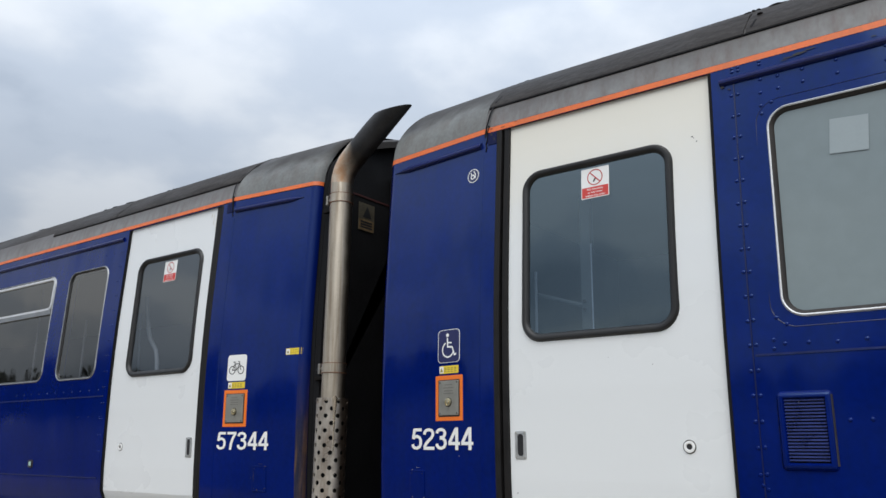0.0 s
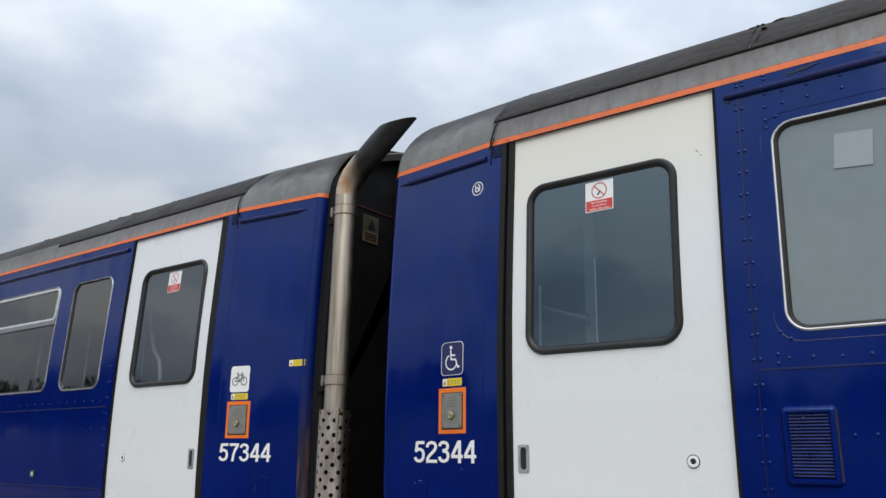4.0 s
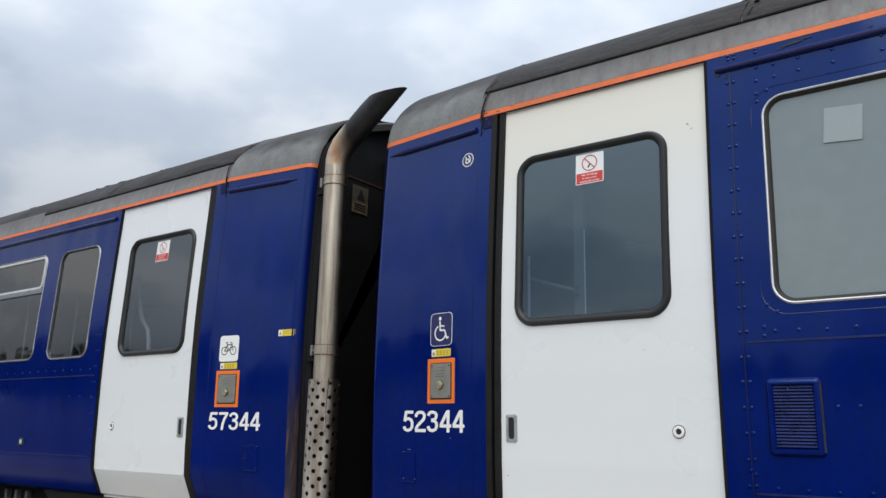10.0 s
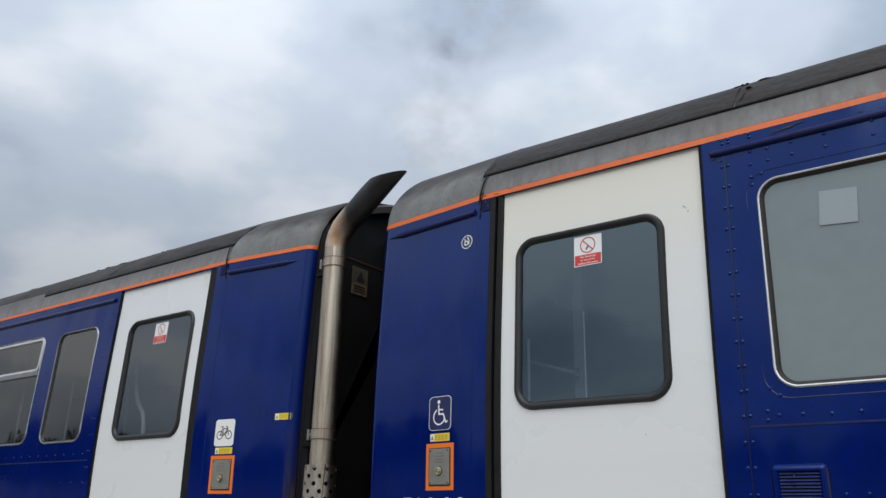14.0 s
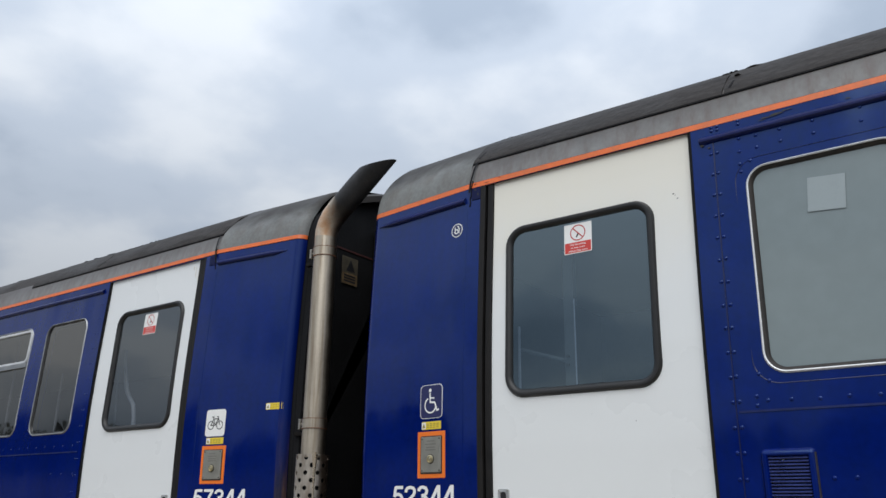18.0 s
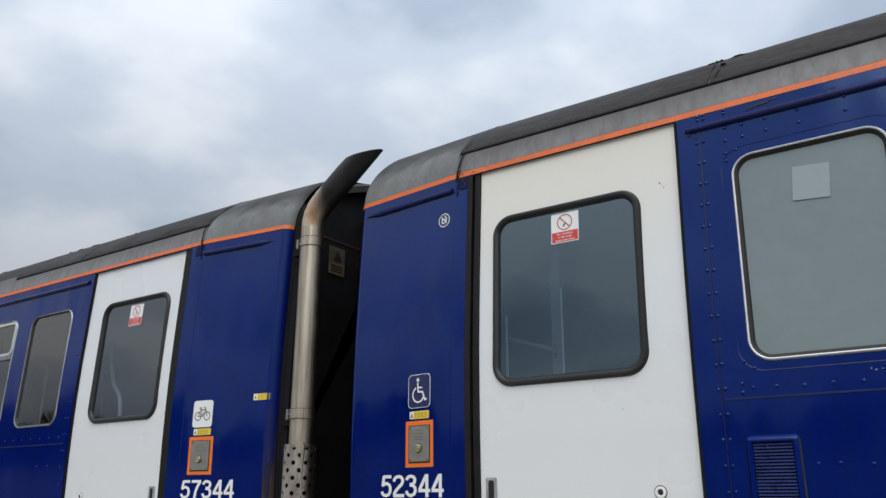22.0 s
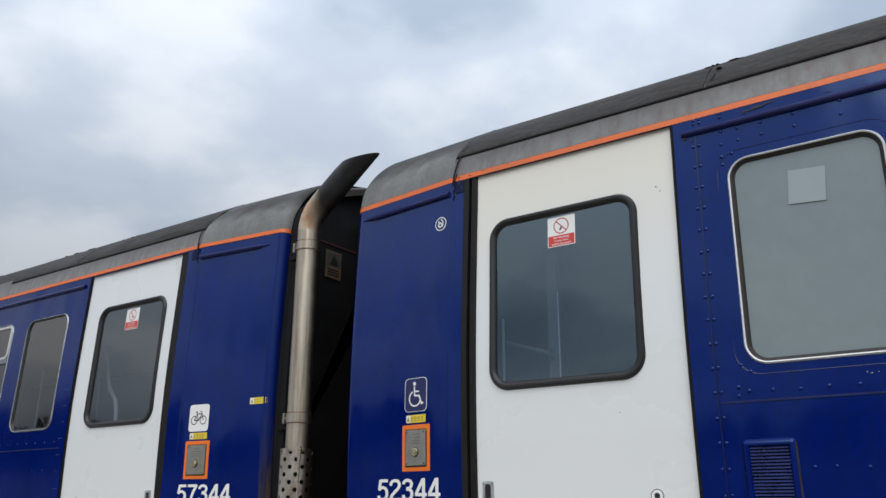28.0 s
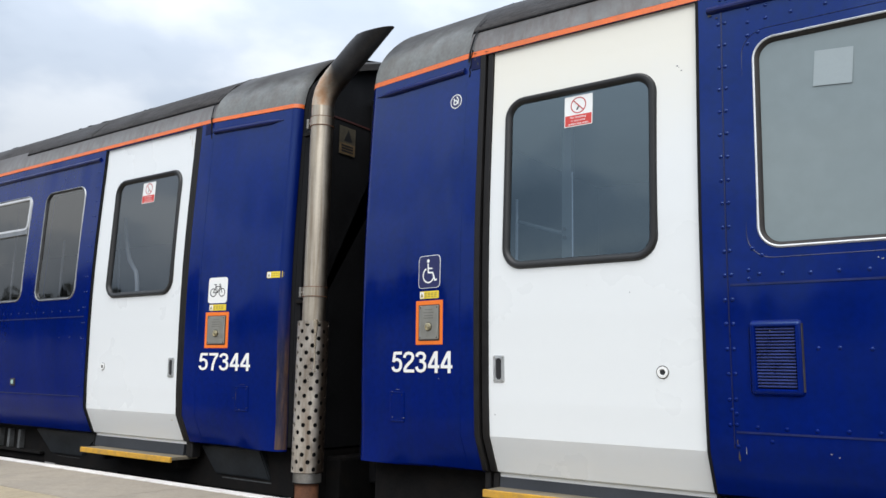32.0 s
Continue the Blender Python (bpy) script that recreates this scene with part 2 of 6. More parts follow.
CASE = mat("dusty_grey_case", (0.115, 0.12, 0.122), 0.6, var=0.3, scale=7, dirt=(0.05, 0.045, 0.04), dirt_amount=0.8, streak=(4, 4, 4), bump=0.1)
FAIRING = mat("dark_grey_fairing", (0.026, 0.030, 0.034), 0.45, var=0.3, scale=6, dirt=(0.014, 0.013, 0.012), dirt_amount=0.7, streak=(4, 4, 4))
STEP = mat("worn_step_tread", (0.20, 0.17, 0.12), 0.7, var=0.25, scale=14, bump=0.3, bump_scale=80)
SILL = mat("dark_grey_sill", (0.034, 0.038, 0.046), 0.45, var=0.1)
ALU = mat("bright_aluminium", (0.70, 0.71, 0.72), 0.42, 0.35, var=0.12, scale=12)
DULL_ALU = mat("dull_aluminium", (0.36, 0.37, 0.38), 0.50, 0.9, var=0.2, scale=12)
STEEL = mat("brushed_steel_plate", (0.36, 0.35, 0.31), 0.45, 0.7, var=0.08, scale=30)
YELLOW = mat("worn_yellow_paint", (0.62, 0.33, 0.03), 0.6, var=0.15, scale=14, dirt=(0.25, 0.17, 0.08), dirt_amount=0.5, streak=(8, 8, 8))
YELLOW_FILM = mat("yellow_label_film", (0.78, 0.58, 0.04), 0.5, var=0.05)
WHITE_FILM = mat("white_label_film", (0.85, 0.85, 0.83), 0.4, var=0.02)
RED_FILM = mat("red_label_film", (0.62, 0.05, 0.04), 0.45, var=0.04)
RING_RED = mat("faded_red_print", (0.50, 0.05, 0.05), 0.45, var=0.1)
BLACK_FILM = mat("black_print", (0.015, 0.015, 0.017), 0.5)
OLIVE_PRINT = mat("faded_print", (0.36, 0.28, 0.05), 0.5)
NAVY_FILM = mat("navy_label_film", (0.02, 0.024, 0.10), 0.35, var=0.05)
GRIMY = mat("grimy_plate", (0.085, 0.072, 0.048), 0.6, var=0.5, scale=22)
ENGRAVED = mat("engraved_print", (0.25, 0.24, 0.215), 0.5, 0.4)
DARK_RING = mat("dark_button_ring", (0.05, 0.045, 0.035), 0.5, 0.3)
GRIMY_YELLOW = mat("grimy_yellow", (0.17, 0.110, 0.050), 0.6, var=0.5, scale=22)
PLATE = mat("pale_alloy_plate", (0.55, 0.56, 0.56), 0.42, 0.7, var=0.1, scale=25)
BRASS = mat("brass_button", (0.70, 0.62, 0.42), 0.3, 1.0)
GLASS = glass_mat("tinted_glass", (0.51, 0.58, 0.62), 2.44, 0.08, (0.68, 0.87, 0.98))
GLASS_SALOON = glass_mat("grey_tinted_glass", (0.60, 0.60, 0.58), 2.75, 0.05, (0.90, 0.94, 0.95))
GLASS_BROWN = glass_mat("brown_tinted_glass", (0.58, 0.54, 0.49), 2.75, 0.06, (0.93, 0.90, 0.85))
FROST = mat("frosted_film_on_glass", (0.205, 0.250, 0.258), 0.10, var=0.05, scale=1.0, coat=0.5)
PAPER = mat("white_paper_behind_film", (0.295, 0.345, 0.36), 0.3, var=0.03)
SCREEN = mat("grey_blue_screen", (0.075, 0.10, 0.125), 0.4, var=0.1)
LINING = mat("grey_lining", (0.15, 0.16, 0.175), 0.6, var=0.1)
CEILING = mat("white_ceiling_panel", (0.78, 0.79, 0.78), 0.5, var=0.05)
POLE = mat("pale_blue_pole", (0.44, 0.52, 0.68), 0.3, var=0.05)
FLOOR = mat("dark_floor_vinyl", (0.05, 0.055, 0.07), 0.6)
CORNER = mat("heat_browned_blue_paint", (0.020, 0.018, 0.035), 0.4, var=0.3, scale=5, dirt=(0.17, 0.095, 0.05), dirt_amount=0.9, streak=(10, 10, 0.9), spec=0.32, sheen=(0.47, 0.71, 1.0))
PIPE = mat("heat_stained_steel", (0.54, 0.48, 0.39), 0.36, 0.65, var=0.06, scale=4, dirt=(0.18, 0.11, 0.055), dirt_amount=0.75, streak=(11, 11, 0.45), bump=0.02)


def ragged_tint(m, colour, axis, lo, hi, strength, wobble=0.05):
    """Lays a second colour raggedly over a material, along one axis of the thing."""
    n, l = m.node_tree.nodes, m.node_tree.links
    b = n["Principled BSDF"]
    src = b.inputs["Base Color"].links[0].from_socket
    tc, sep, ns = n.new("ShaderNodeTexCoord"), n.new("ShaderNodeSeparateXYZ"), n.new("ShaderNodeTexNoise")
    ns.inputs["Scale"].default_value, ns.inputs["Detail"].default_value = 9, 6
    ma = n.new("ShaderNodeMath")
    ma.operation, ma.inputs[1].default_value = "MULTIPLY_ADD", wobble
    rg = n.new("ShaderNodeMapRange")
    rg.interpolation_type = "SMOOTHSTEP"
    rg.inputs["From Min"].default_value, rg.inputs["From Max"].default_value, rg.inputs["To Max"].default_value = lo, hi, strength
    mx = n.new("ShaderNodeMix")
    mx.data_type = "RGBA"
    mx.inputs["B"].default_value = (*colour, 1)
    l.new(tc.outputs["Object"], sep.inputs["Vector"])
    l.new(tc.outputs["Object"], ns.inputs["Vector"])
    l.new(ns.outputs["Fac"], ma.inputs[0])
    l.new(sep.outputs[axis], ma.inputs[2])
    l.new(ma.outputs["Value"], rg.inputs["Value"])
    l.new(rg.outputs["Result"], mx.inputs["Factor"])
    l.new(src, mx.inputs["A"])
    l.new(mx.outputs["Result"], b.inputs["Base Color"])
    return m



def dull_foot(m, lo, hi, rough):
    """The paint low on the body is rougher and less glossy."""
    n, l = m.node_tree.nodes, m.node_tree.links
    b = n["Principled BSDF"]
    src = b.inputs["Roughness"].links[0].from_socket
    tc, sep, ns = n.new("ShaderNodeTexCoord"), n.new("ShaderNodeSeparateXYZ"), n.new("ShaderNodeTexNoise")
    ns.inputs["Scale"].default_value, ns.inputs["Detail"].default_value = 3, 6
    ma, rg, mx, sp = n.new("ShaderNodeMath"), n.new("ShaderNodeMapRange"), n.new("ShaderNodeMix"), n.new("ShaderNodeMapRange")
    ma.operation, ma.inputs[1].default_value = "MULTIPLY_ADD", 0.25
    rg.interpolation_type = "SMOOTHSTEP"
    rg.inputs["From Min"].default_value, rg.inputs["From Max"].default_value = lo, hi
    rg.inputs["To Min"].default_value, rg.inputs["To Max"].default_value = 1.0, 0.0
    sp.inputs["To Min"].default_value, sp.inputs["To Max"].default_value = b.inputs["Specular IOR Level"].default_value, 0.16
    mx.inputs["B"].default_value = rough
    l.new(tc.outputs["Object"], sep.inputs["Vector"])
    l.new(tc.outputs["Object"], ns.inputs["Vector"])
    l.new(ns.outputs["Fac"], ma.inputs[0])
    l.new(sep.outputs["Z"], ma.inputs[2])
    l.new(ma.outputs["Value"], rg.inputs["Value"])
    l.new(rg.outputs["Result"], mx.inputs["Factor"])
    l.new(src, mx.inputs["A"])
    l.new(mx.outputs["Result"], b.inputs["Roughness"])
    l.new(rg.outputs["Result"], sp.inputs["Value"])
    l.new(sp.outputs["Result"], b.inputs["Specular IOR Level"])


dull_foot(BLUE, 0.55, 1.15, 0.26)
DOME = mat("sooty_grey_dome_paint", (0.195, 0.204, 0.200), 0.55, var=0.16, scale=4, dirt=(0.125, 0.100, 0.088), dirt_amount=0.45, streak=(5, 5, 1.5), bump=0.10, bump_scale=9, spec=0.18)
ragged_tint(DOME, (0.036, 0.031, 0.028), "Z", 2.42, 2.60, 0.93, 0.16)
ragged_tint(GREY, (0.066, 0.056, 0.052), "Z", 2.275, 2.45, 0.85, 0.09)
ragged_tint(CORNER, (0.0005, 0.0086, 0.112), "Z", 0.75, 1.35, 1.0, 0.35)
# Creamier towards the top of the door.
ragged_tint(WHITE, (0.83, 0.79, 0.675), "Z", 1.55, 2.30, 0.85, 0.2)
# Pipe: darker towards the back.
ragged_tint(PIPE, (0.030, 0.024, 0.020), "Y", 0.080, 0.135, 0.96, 0.03)
LUG = mat("dull_bolt", (0.34, 0.32, 0.29), 0.4, 0.8, var=0.25, scale=20)
# Bend: black with soot towards the mouth, and darker towards the back.
BEND = ragged_tint(ragged_tint(mat("heat_browned_bend", (0.62, 0.53, 0.42), 0.45, 0.4, var=0.10, scale=7, dirt=(0.52, 0.25, 0.10), dirt_amount=0.85, streak=(3.5, 3.5, 3.5)), (0.024, 0.023, 0.023), "X", -1.195, -1.08, 0.98, 0.07), (0.030, 0.022, 0.018), "Y", 0.080, 0.135, 0.95, 0.03)
SEAM_STEEL = mat("bright_folded_steel", (0.66, 0.56, 0.43), 0.28, 0.8, var=0.15, scale=20)
# Guard: darker towards the back.
GUARD = ragged_tint(mat("perforated_steel", (0.60, 0.55, 0.48), 0.33, 0.65, var=0.12, scale=7, dirt=(0.17, 0.105, 0.06), dirt_amount=0.8, streak=(5, 5, 0.8)), (0.040, 0.024, 0.015), "Y", 0.072, 0.130, 0.95, 0.05)
SOOT = mat("sooty_pipe_tip", (0.021, 0.021, 0.023), 0.5, 0.2, var=0.3, scale=7, bump=0.06, dirt=(0.055, 0.054, 0.057), dirt_amount=0.5, streak=(4, 4, 4))
RED_FADED = mat("sooty_red_line", (0.05, 0.010, 0.008), 0.7, var=0.4, scale=20)
RUST = mat("rusty_pipe", (0.20, 0.080, 0.038), 0.75, 0.1, var=0.3, scale=9, bump=0.15, dirt=(0.04, 0.024, 0.018), dirt_amount=0.6, streak=(5, 5, 3))
ASPHALT = mat("asphalt", (0.055, 0.054, 0.052), 0.9, var=0.25, scale=4, bump=0.3, bump_scale=120)
PAVING = mat("beige_paving", (0.335, 0.285, 0.220), 0.85, var=0.13, scale=3, bump=0.2, bump_scale=90, dirt=(0.235, 0.20, 0.16), dirt_amount=0.5, streak=(3, 3, 3))
BUFF = mat("buff_paving", (0.40, 0.325, 0.21), 0.85, var=0.15, scale=3, bump=0.2, bump_scale=90, dirt=(0.27, 0.22, 0.16), dirt_amount=0.5, streak=(4, 4, 4))
EDGE = mat("worn_white_edge_paint", (0.74, 0.70, 0.66), 0.75, var=0.15, scale=9, dirt=(0.36, 0.30, 0.24), dirt_amount=0.6, streak=(6, 6, 6), bump=0.1)
BRICK = mat("platform_wall", (0.16, 0.13, 0.11), 0.9, var=0.3, scale=5, bump=0.2)
BALLAST = mat("ballast", (0.13, 0.115, 0.10), 0.95, var=0.5, scale=9, bump=0.9, bump_scale=30)
RAIL = mat("rail_steel", (0.25, 0.22, 0.20), 0.4, 0.8, var=0.2)
BARK = mat("bark", (0.10, 0.08, 0.06), 0.9, var=0.3, scale=9, bump=0.4, bump_scale=20)
TREES = mat("dark_foliage", (0.042, 0.046, 0.036), 0.9, var=0.5, scale=2, bump=0.6, bump_scale=8)


# ---------------------------------------------------------------- mesh helpers
def part(name, bm, material, parent=None, label="", smooth=False):
    bmesh.ops.remove_doubles(bm, verts=bm.verts, dist=1e-5)
    bmesh.ops.recalc_face_normals(bm, faces=bm.faces)
    me = bpy.data.meshes.new(name)
    bm.to_mesh(me)
    bm.free()
    me.materials.append(material)
    if material is GLASS and me.polygons[0].normal.y > 0:
        me.flip_normals()
    if smooth:
        me.shade_smooth()
        me.set_sharp_from_angle(angle=radians(35))
    return child(new(name, me), parent, label)


def face_out(ob):
    """Turns a flat pane's faces towards the platform."""
    if ob.data.polygons[0].normal.y > 0:
        ob.data.flip_normals()


def child(ob, parent, label=""):
    """Puts a mesh that is built in the place's own space under a thing or a part."""
    ob.parent = parent
    if parent is not None and parent.parent is None:
        ob.matrix_parent_inverse = Matrix.Translation(parent.location).inverted()
    if label:
        tagged(ob, label)
    return ob


def empty(name, place=(0, 0, 0)):
    ob = new(name)
    ob.location = place
    ob.empty_display_size = 0.2
    return ob


def box(bm, x0, x1, y0, y1, z0, z1, bevel=0.0):
    r = bmesh.ops.create_cube(bm, size=1, matrix=Matrix.LocRotScale(((x0 + x1) / 2, (y0 + y1) / 2, (z0 + z1) / 2), None, (abs(x1 - x0), abs(y1 - y0), abs(z1 - z0))))
    if bevel:
        es = list({e for v in r["verts"] for e in v.link_edges})
        bmesh.ops.bevel(bm, geom=es, offset=bevel, segments=2, affect="EDGES", profile=0.6)
    return bm


def tube(bm, path, radius, n=16, cap=True):
    """A tube of varying radius along a list of places."""
    pts = [Vector(p) for p in path]
    rad = radius if isinstance(radius, (list, tuple)) else [radius] * len(pts)
    side, rings = None, []
    for i, p in enumerate(pts):
        d = (pts[min(i + 1, len(pts) - 1)] - pts[max(i - 1, 0)]).normalized()
        if side is None:
            side = d.orthogonal().normalized()
        side = (side - side.dot(d) * d).normalized()
        up = d.cross(side)
        rings.append([bm.verts.new(p + rad[i] * (math.cos(a) * side + math.sin(a) * up)) for a in (2 * math.pi * k / n for k in range(n))])
    for a, b in zip(rings, rings[1:]):
        for k in range(n):
            bm.faces.new((a[k], a[(k + 1) % n], b[(k + 1) % n], b[k]))
    if cap:
        bm.faces.new(rings[0])
        bm.faces.new(rings[-1])
    return bm


def rounded(u0, u1, z0, z1, r, n=6):
    """The corners' arcs of a rounded rectangle, anticlockwise, as one list of (u, z)."""
    r = max(min(r, (u1 - u0) / 2 - 1e-4, (z1 - z0) / 2 - 1e-4), 1e-4)
    pts = []
    for cu, cz, a0 in ((u1 - r, z1 - r, 0), (u0 + r, z1 - r, 90), (u0 + r, z0 + r, 180), (u1 - r, z0 + r, 270)):
        for k in range(n + 1):
            a = radians(a0 + 90 * k / n)
            pts.append((cu + r * math.cos(a), cz + r * math.sin(a)))
    return pts


# ---------------------------------------------------------------- the carriages' shape
END = -0.905         # the end of the body, from the outer edge of the end door
TAPER_AT, TAPER = -0.16, 0.11
FLANK = [(0.115, 0.165), (0.090, 0.175), (0.0155, 0.34), (0.006, 0.50), (0.000, 0.70), (-0.005, 0.90), (-0.007, 1.10), (-0.006, 1.30), (-0.001, 1.50),
         (0.007, 1.70), (0.016, 1.90), (0.025, 2.08), (0.030, 2.222)]          # the bellied side, from the turned-under foot to the orange line
CREST = [(0.033, 2.250), (0.050, 2.33), (0.087, 2.405), (0.20, 2.522), (0.36, 2.632), (0.60, 2.715), (0.95, 2.785), (1.35, 2.81)]
PROFILE = FLANK + CREST
FLANK_ZS = [p[1] for p in FLANK]


def side_y(z):
    return float(np.interp(z, [p[1] for p in PROFILE], [p[0] for p in PROFILE]))


def dense(pts, n=4):
    """A smooth curve through points, n steps from one to the next."""
    out = []
    for i in range(len(pts) - 1):
        p = [Vector(pts[min(max(i + k, 0), len(pts) - 1)]) for k in (-1, 0, 1, 2)]
        for q in range(n):
            t = q / n
            v = 0.5 * (2 * p[1] + (p[2] - p[0]) * t + (2 * p[0] - 5 * p[1] + 4 * p[2] - p[3]) * t * t + (3 * p[1] - p[0] - 3 * p[2] + p[3]) * t ** 3)
            out.append((v.x, v.y))
    return out + [pts[-1]]


def taper_y(u, end):
    d = max(0.0, TAPER_AT - max(u, end)) * TAPER
    e = min(1.0, max(0.0, (end + 0.05 - u) / 0.05))
    return d + 0.05 * (1 - math.sqrt(max(0.0, 1 - e * e)))


class Side:
    """The side of a carriage that faces the platform: u runs from its end door along it, z up, off outwards."""

    def __init__(self, mirrored):
        self.mirrored = mirrored
        self.end = -0.862 if mirrored else -0.888
        self.wall = END if mirrored else -0.888
        self.end_us = [self.end + 0.05 * (1 - math.cos(radians(a))) for a in (0, 15, 30, 45, 60, 75, 90)]

    def x(self, u):
        return -2.334 - u if self.mirrored else u

    def at(self, u, z, off=0.0):
        y = side_y(z)
        if z < 0.34:                     # the foot turns under by the door, and hangs straight down at the corner
            k = min(1.0, max(0.0, (u + 0.80) / 0.60))
            y = 0.0155 + (y - 0.0155) * k * k * (3 - 2 * k)
        return Vector((self.x(u), y + taper_y(u, self.end) - off, z))

    def grid(self, bm, us, zs, off=0.0, holes=()):
        us, zs = sorted(set(us)), sorted(set(zs))
        v = [[bm.verts.new(self.at(u, z, off)) for z in zs] for u in us]
        for i in range(len(us) - 1):
            for j in range(len(zs) - 1):
                cu, cz = (us[i] + us[i + 1]) / 2, (zs[j] + zs[j + 1]) / 2
                if not any(h[0] < cu < h[1] and h[2] < cz < h[3] for h in holes):
                    bm.faces.new((v[i][j], v[i + 1][j], v[i + 1][j + 1], v[i][j + 1]))

    def loops(self, bm, rect, r, steps, n=6, close=False, flat=False):
        """Rounded loops at (inset, off) steps, bridged one to the next; close fills the last one; flat spans the belly like sheet glass."""
        rings = []
        for inset, off in steps:
            u0, u1, z0, z1 = rect[0] + inset, rect[1] - inset, rect[2] + inset, rect[3] - inset
            if flat:
                rings.append([bm.verts.new(self.at(u, rect[2], off).lerp(self.at(u, rect[3], off), (z - rect[2]) / (rect[3] - rect[2]))) for u, z in rounded(u0, u1, z0, z1, r - inset, n)])
                continue
            rings.append([bm.verts.new(self.at(u, z, off)) for u, z in rounded(u0, u1, z0, z1, r - inset, n)])
        for a, b in zip(rings, rings[1:]):
            for k in range(len(a)):
                m = (k + 1) % len(a)
                bm.faces.new((a[k], a[m], b[m], b[k]))
        if close:
            ring = rings[-1]
            mid = bm.verts.new(sum((q.co for q in ring), Vector()) / len(ring))
            for k in range(len(ring)):
                bm.faces.new((ring[k], ring[(k + 1) % len(ring)], mid))

    def corner_fill(self, bm, rect, r, n=6):
        """Fills a rectangular opening's corners to a rounded outline."""
        pts = rounded(*rect, r, n)
        cs = [(rect[1], rect[3]), (rect[0], rect[3]), (rect[0], rect[2]), (rect[1], rect[2])]
        for c in range(4):
            q = bm.verts.new(self.at(*cs[c]))
            arc = [bm.verts.new(self.at(*p)) for p in pts[c * (n + 1):(c + 1) * (n + 1)]]
            for a, b in zip(arc, arc[1:]):
                bm.faces.new((a, b, q))

    def plate(self, bm, rect, thick, r=0.004, off=0.0):
        self.loops(bm, rect, r, [(0, off), (0, off + thick * 0.7), (min(0.0015, thick), off + thick)], 3, True)

    def block(self, bm, us, z0, z1, off0, off1):
        """A bar that follows the side between the offsets."""
        ring = []
        for u in us:
            ring.append([bm.verts.new(self.at(u, z, o)) for z, o in ((z0, off0), (z0, off1), (z1, off1), (z1, off0))])
        for a, b in zip(ring, ring[1:]):
            for k in range(4):
                m = (k + 1) % 4
                bm.faces.new((a[k], a[m], b[m], b[k]))
        bm.faces.new(ring[0])
        bm.faces.new(ring[-1])


def upright(bm, side, section, z0, z1, closed=True):
    """An upright strip of a given (u, off) section that follows the bellied side."""
    zs = [z0] + [z for z in FLANK_ZS if z0 < z < z1] + [z1]
    rows = [[bm.verts.new(side.at(u, z, o)) for u, o in section] for z in zs]
    for a, b in zip(rows, rows[1:]):
        for k in range(len(section) if closed else len(section) - 1):
            m = (k + 1) % len(section)
            bm.faces.new((a[k], a[m], b[m], b[k]))


def linspace(a, b, step):
    n = max(1, int(round(abs(b - a) / step)))
    return [a + (b - a) * k / n for k in range(n + 1)]


FAR = 22.1


def dome(bm, side, u, rad, z, off, n=6):
    """A small rivet head."""
    c = side.at(u, z, off)
    rings = []
    for h, q in ((0.0, 1.0), (0.55, 0.8), (0.9, 0.4)):
        rings.append([bm.verts.new(c + Vector((math.cos(t) * rad * q, -h * rad * 0.55, math.sin(t) * rad * q))) for t in (2 * math.pi * k / n for k in range(n))])
    for a, b in zip(rings, rings[1:]):
        for k in range(n):
            bm.faces.new((a[k], a[(k + 1) % n], b[(k + 1) % n], b[k]))
    bm.faces.new(rings[-1])


def lettering(name, text, side, u_mid, z0, width, height, material, parent, off=0.003, bold=0.0):
    """Words in the built-in font, fitted to a width and a height, on the side."""
    cu = bpy.data.curves.new(name, "FONT")
    cu.body, cu.offset, cu.resolution_u, cu.extrude = text, bold, 4, 0.0
    cu.space_character = 1.10 if bold > 0.011 else 1.0
    tmp = new(name, cu)
    me = bpy.data.meshes.new_from_object(tmp.evaluated_get(bpy.context.evaluated_depsgraph_get()))
    bpy.data.objects.remove(tmp)
    bpy.data.curves.remove(cu)
    co = np.array([v.co[:] for v in me.vertices])
    lo, hi = co.min(0), co.max(0)
    mir = -1 if side.mirrored else 1
    for v in me.vertices:
        du = ((v.co.x - lo[0]) / (hi[0] - lo[0]) - 0.5) * width
        v.co = side.at(u_mid + mir * du, z0 + (v.co.y - lo[1]) / (hi[1] - lo[1]) * height, off)
    me.materials.clear()
    me.materials.append(material)
    return child(new(name, me), parent)


STROKES = {}
STROKES["2"] = [[(0.05, 0.70), (0.06, 0.80), (0.13, 0.89), (0.27, 0.925), (0.41, 0.89), (0.475, 0.79), (0.475, 0.68), (0.42, 0.57), (0.28, 0.44), (0.14, 0.30), (0.07, 0.17), (0.06, 0.10)], [(0.0, 0.075), (0.55, 0.075)]]
STROKES["3"] = [[(0.06, 0.75), (0.08, 0.84), (0.16, 0.91), (0.27, 0.925), (0.40, 0.88), (0.455, 0.78), (0.43, 0.65), (0.35, 0.57), (0.20, 0.555)], [(0.20, 0.545), (0.36, 0.52), (0.46, 0.42), (0.475, 0.28), (0.42, 0.14), (0.28, 0.075), (0.15, 0.10), (0.07, 0.18), (0.05, 0.28)]]
STROKES["4"] = [[(0.405, 0.0), (0.405, 1.0)], [(0.37, 0.95), (0.055, 0.33)], [(0.0, 0.29), (0.56, 0.29)]]
